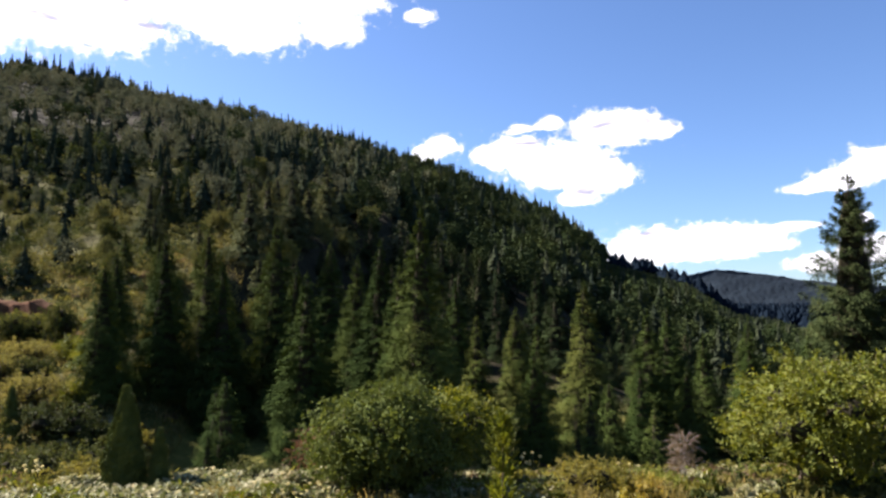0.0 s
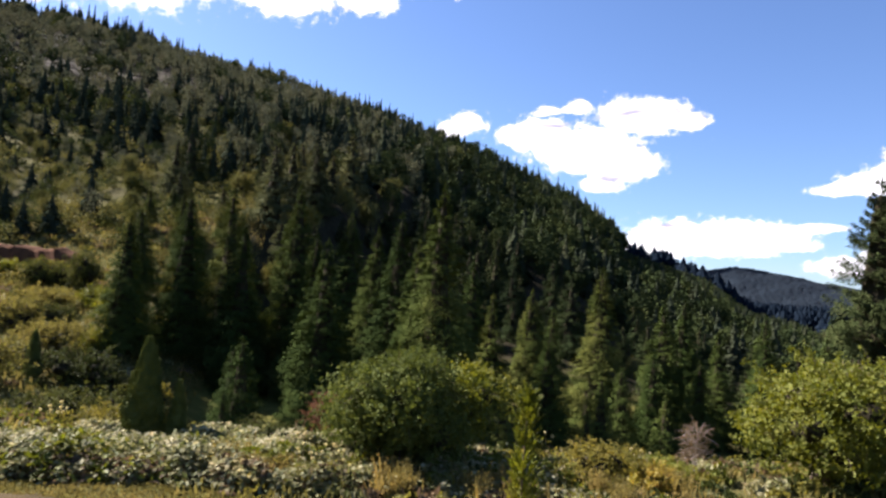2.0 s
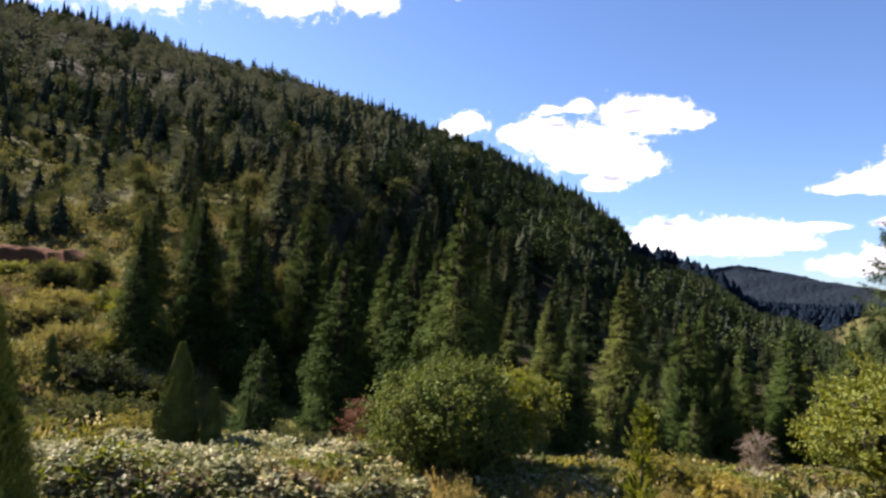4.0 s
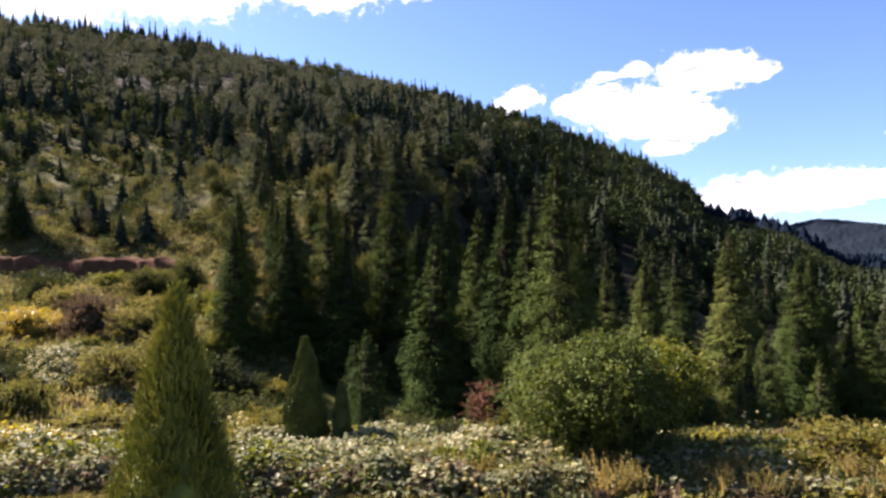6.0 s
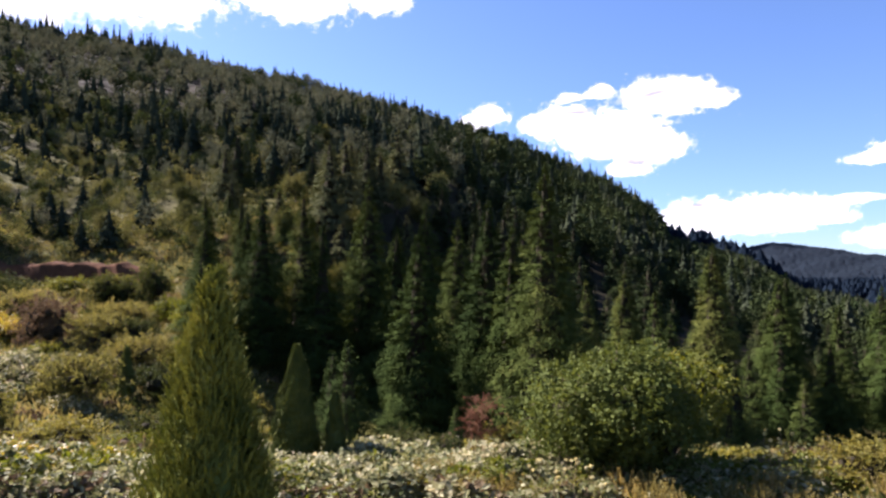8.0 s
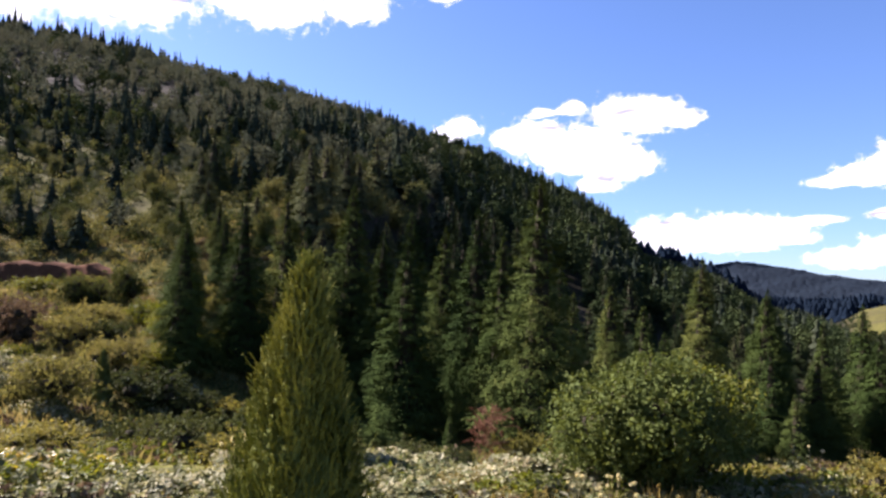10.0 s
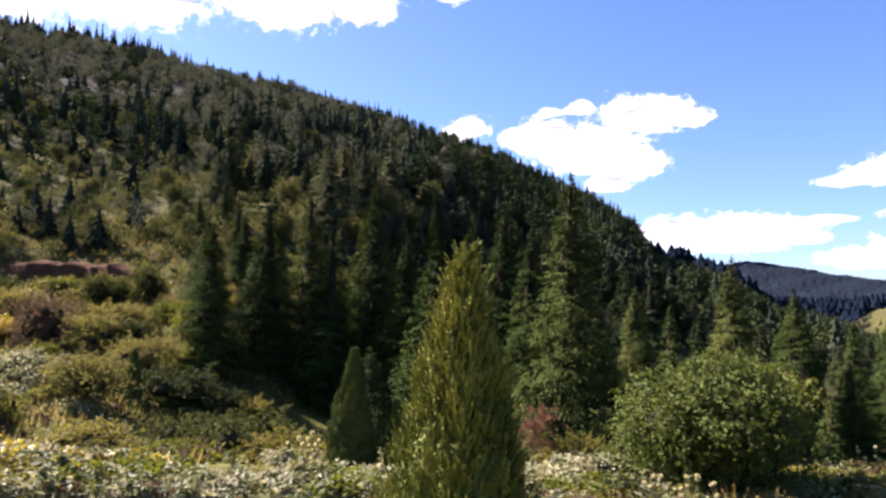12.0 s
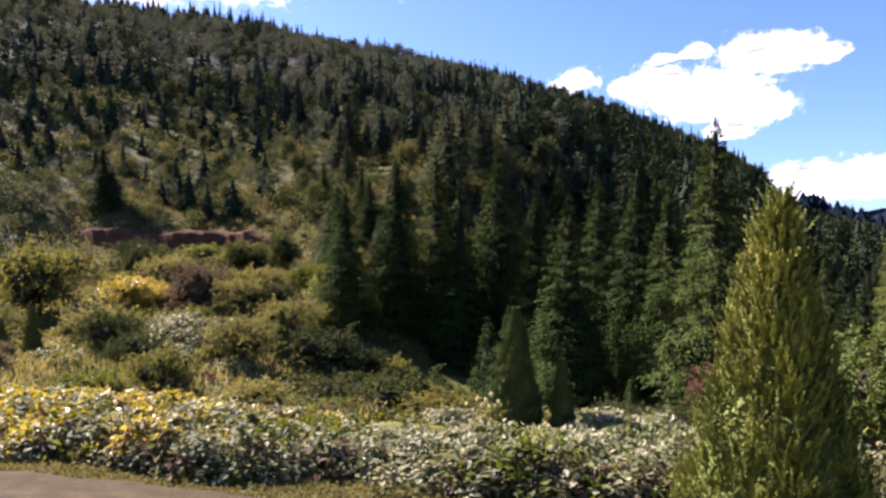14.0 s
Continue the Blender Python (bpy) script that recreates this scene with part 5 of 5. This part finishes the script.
# ---- clouds ----
def cloud_material():
    m, n, k = material("cloud")
    attr = n.new("ShaderNodeAttribute")
    attr.attribute_name = "thickness"
    geo = n.new("ShaderNodeNewGeometry")
    a = node(n, "ShaderNodeTexNoise", Scale=0.012, Detail=8.0, Roughness=0.68)
    b = node(n, "ShaderNodeTexNoise", Scale=0.004, Detail=5.0)
    k.new(geo.outputs["Position"], a.inputs["Vector"])
    flat = n.new("ShaderNodeVectorMath")
    flat.operation = "MULTIPLY"
    flat.inputs[1].default_value = (1.0, 1.0, 4.5)
    k.new(geo.outputs["Position"], flat.inputs[0])
    k.new(flat.outputs[0], b.inputs["Vector"])
    d = maths(n, k, "ADD", attr.outputs["Fac"], maths(n, k, "MULTIPLY", maths(n, k, "SUBTRACT", a.outputs["Fac"], 0.5), 1.5))
    edge = n.new("ShaderNodeMapRange")
    edge.interpolation_type = "SMOOTHSTEP"
    edge.inputs["From Min"].default_value = 0.25
    edge.inputs["From Max"].default_value = 0.62
    k.new(d, edge.inputs["Value"])
    # lilac streaks: the clouds' shading painted in by flattened noise
    tone = ramp(n, [(0.30, (0.44, 0.43, 0.53)), (0.41, (1.0, 1.0, 1.0))])
    k.new(b.outputs["Fac"], tone.inputs[0])
    # glows by itself, in place of sunlight scattered in the cloud
    e = n.new("ShaderNodeEmission")
    e.inputs["Strength"].default_value = 0.37
    k.new(tone.outputs[0], e.inputs["Color"])
    t = n.new("ShaderNodeBsdfTransparent")
    mix = n.new("ShaderNodeMixShader")
    k.new(edge.outputs[0], mix.inputs[0])
    k.new(t.outputs[0], mix.inputs[1])
    k.new(e.outputs[0], mix.inputs[2])
    out = n.new("ShaderNodeOutputMaterial")
    k.new(mix.outputs[0], out.inputs[0])
    return m


M_CLOUD = cloud_material()


def cloud(label, blobs, dist=4300.0):
    """A cloud in the distance: bearing, height, half width and half height of its lobes, in degrees."""
    B = np.array(blobs, float)
    a0, a1 = (B[:, 0] - B[:, 2] * 1.7).min(), (B[:, 0] + B[:, 2] * 1.7).max()
    e0, e1 = (B[:, 1] - B[:, 3] * 1.8).min(), (B[:, 1] + B[:, 3] * 1.8).max()
    na, ne = int((a1 - a0) / 0.16) + 2, int((e1 - e0) / 0.16) + 2
    A, E = np.meshgrid(np.linspace(a0, a1, na), np.linspace(e0, e1, ne), indexing="ij")
    T = np.zeros_like(A)
    for a, e, w, h in B:
        q = ((A - a) / w) ** 2 + ((E - e) / np.where(E < e, h * 0.8, h)) ** 2
        T = np.maximum(T, 1.25 * np.exp(-q * 0.95))
    D = dist * (1 - 0.03 * T)
    a, e = np.radians(A), np.radians(E)
    v = np.stack([CX + D * np.sin(a) * np.cos(e), CY + D * np.cos(a) * np.cos(e), 5.5 + D * np.sin(e)], -1).reshape(-1, 3)
    i, j = np.meshgrid(np.arange(na - 1), np.arange(ne - 1), indexing="ij")
    k = (i * ne + j).ravel()
    me = mesh("cloud", v, np.stack([k, k + ne, k + ne + 1, k + 1], 1), M_CLOUD, True)
    me.attributes.new("thickness", "FLOAT", "POINT").data.foreach_set("value", T.astype(np.float32).ravel())
    tagged(new("cloud", me), label, "cloud", "fair-weather clouds", kind="structure")


cloud("bright white heaped cloud over the hill's shoulder", [(14.6, 14.7, 3.6, 1.5), (17.8, 14.3, 1.7, 0.8), (6.2, 13.1, 2.8, 1.4), (10.0, 12.0, 4.2, 2.0), (13.0, 10.8, 2.8, 1.5), (11.3, 9.3, 1.5, 0.7), (4.0, 13.2, 1.2, 0.9), (9.4, 15.5, 1.0, 0.6), (8.6, 15.3, 0.7, 0.3), (7.0, 15.2, 1.0, 0.35), (6.4, 15.0, 0.8, 0.25)])
cloud("small white cloud at the hill's crest", [(0.1, 14.0, 1.5, 0.9), (-1.2, 13.4, 1.2, 0.8)])
cloud("long white cloud with faint lilac underside above the far mountain", [(17.5, 5.4, 3.6, 1.2), (21.5, 5.6, 3.4, 1.1), (24.5, 5.4, 2.6, 0.9), (16.2, 4.6, 3.0, 1.1), (21.0, 4.6, 4.2, 0.9), (25.8, 4.8, 1.6, 0.5), (27.2, 6.1, 1.8, 0.35)], 4350)
cloud("white cloud in the blue", [(30.6, 9.2, 2.2, 0.9), (33.0, 10.0, 2.6, 1.2), (28.8, 8.9, 1.6, 0.5)], 4330)
cloud("low white cloud above the far mountain", [(29.6, 3.3, 2.6, 0.8), (32.8, 4.0, 2.8, 1.1), (31.6, 6.4, 1.0, 0.4)], 4400)
cloud("large dazzling white cloud above the hill", [(-16.0, 22.8, 4.2, 2.2), (-20.0, 24.8, 6.5, 3.0), (-9.2, 23.4, 2.6, 1.8), (-12.0, 25.8, 7.0, 2.4), (-1.6, 24.2, 1.2, 0.6)], 4250)
cloud("large dazzling white cloud behind the ridge", [(-30.0, 22.0, 7.5, 2.8), (-38.0, 21.5, 8.0, 3.2), (-26.0, 25.0, 7.0, 3.0)], 4280)
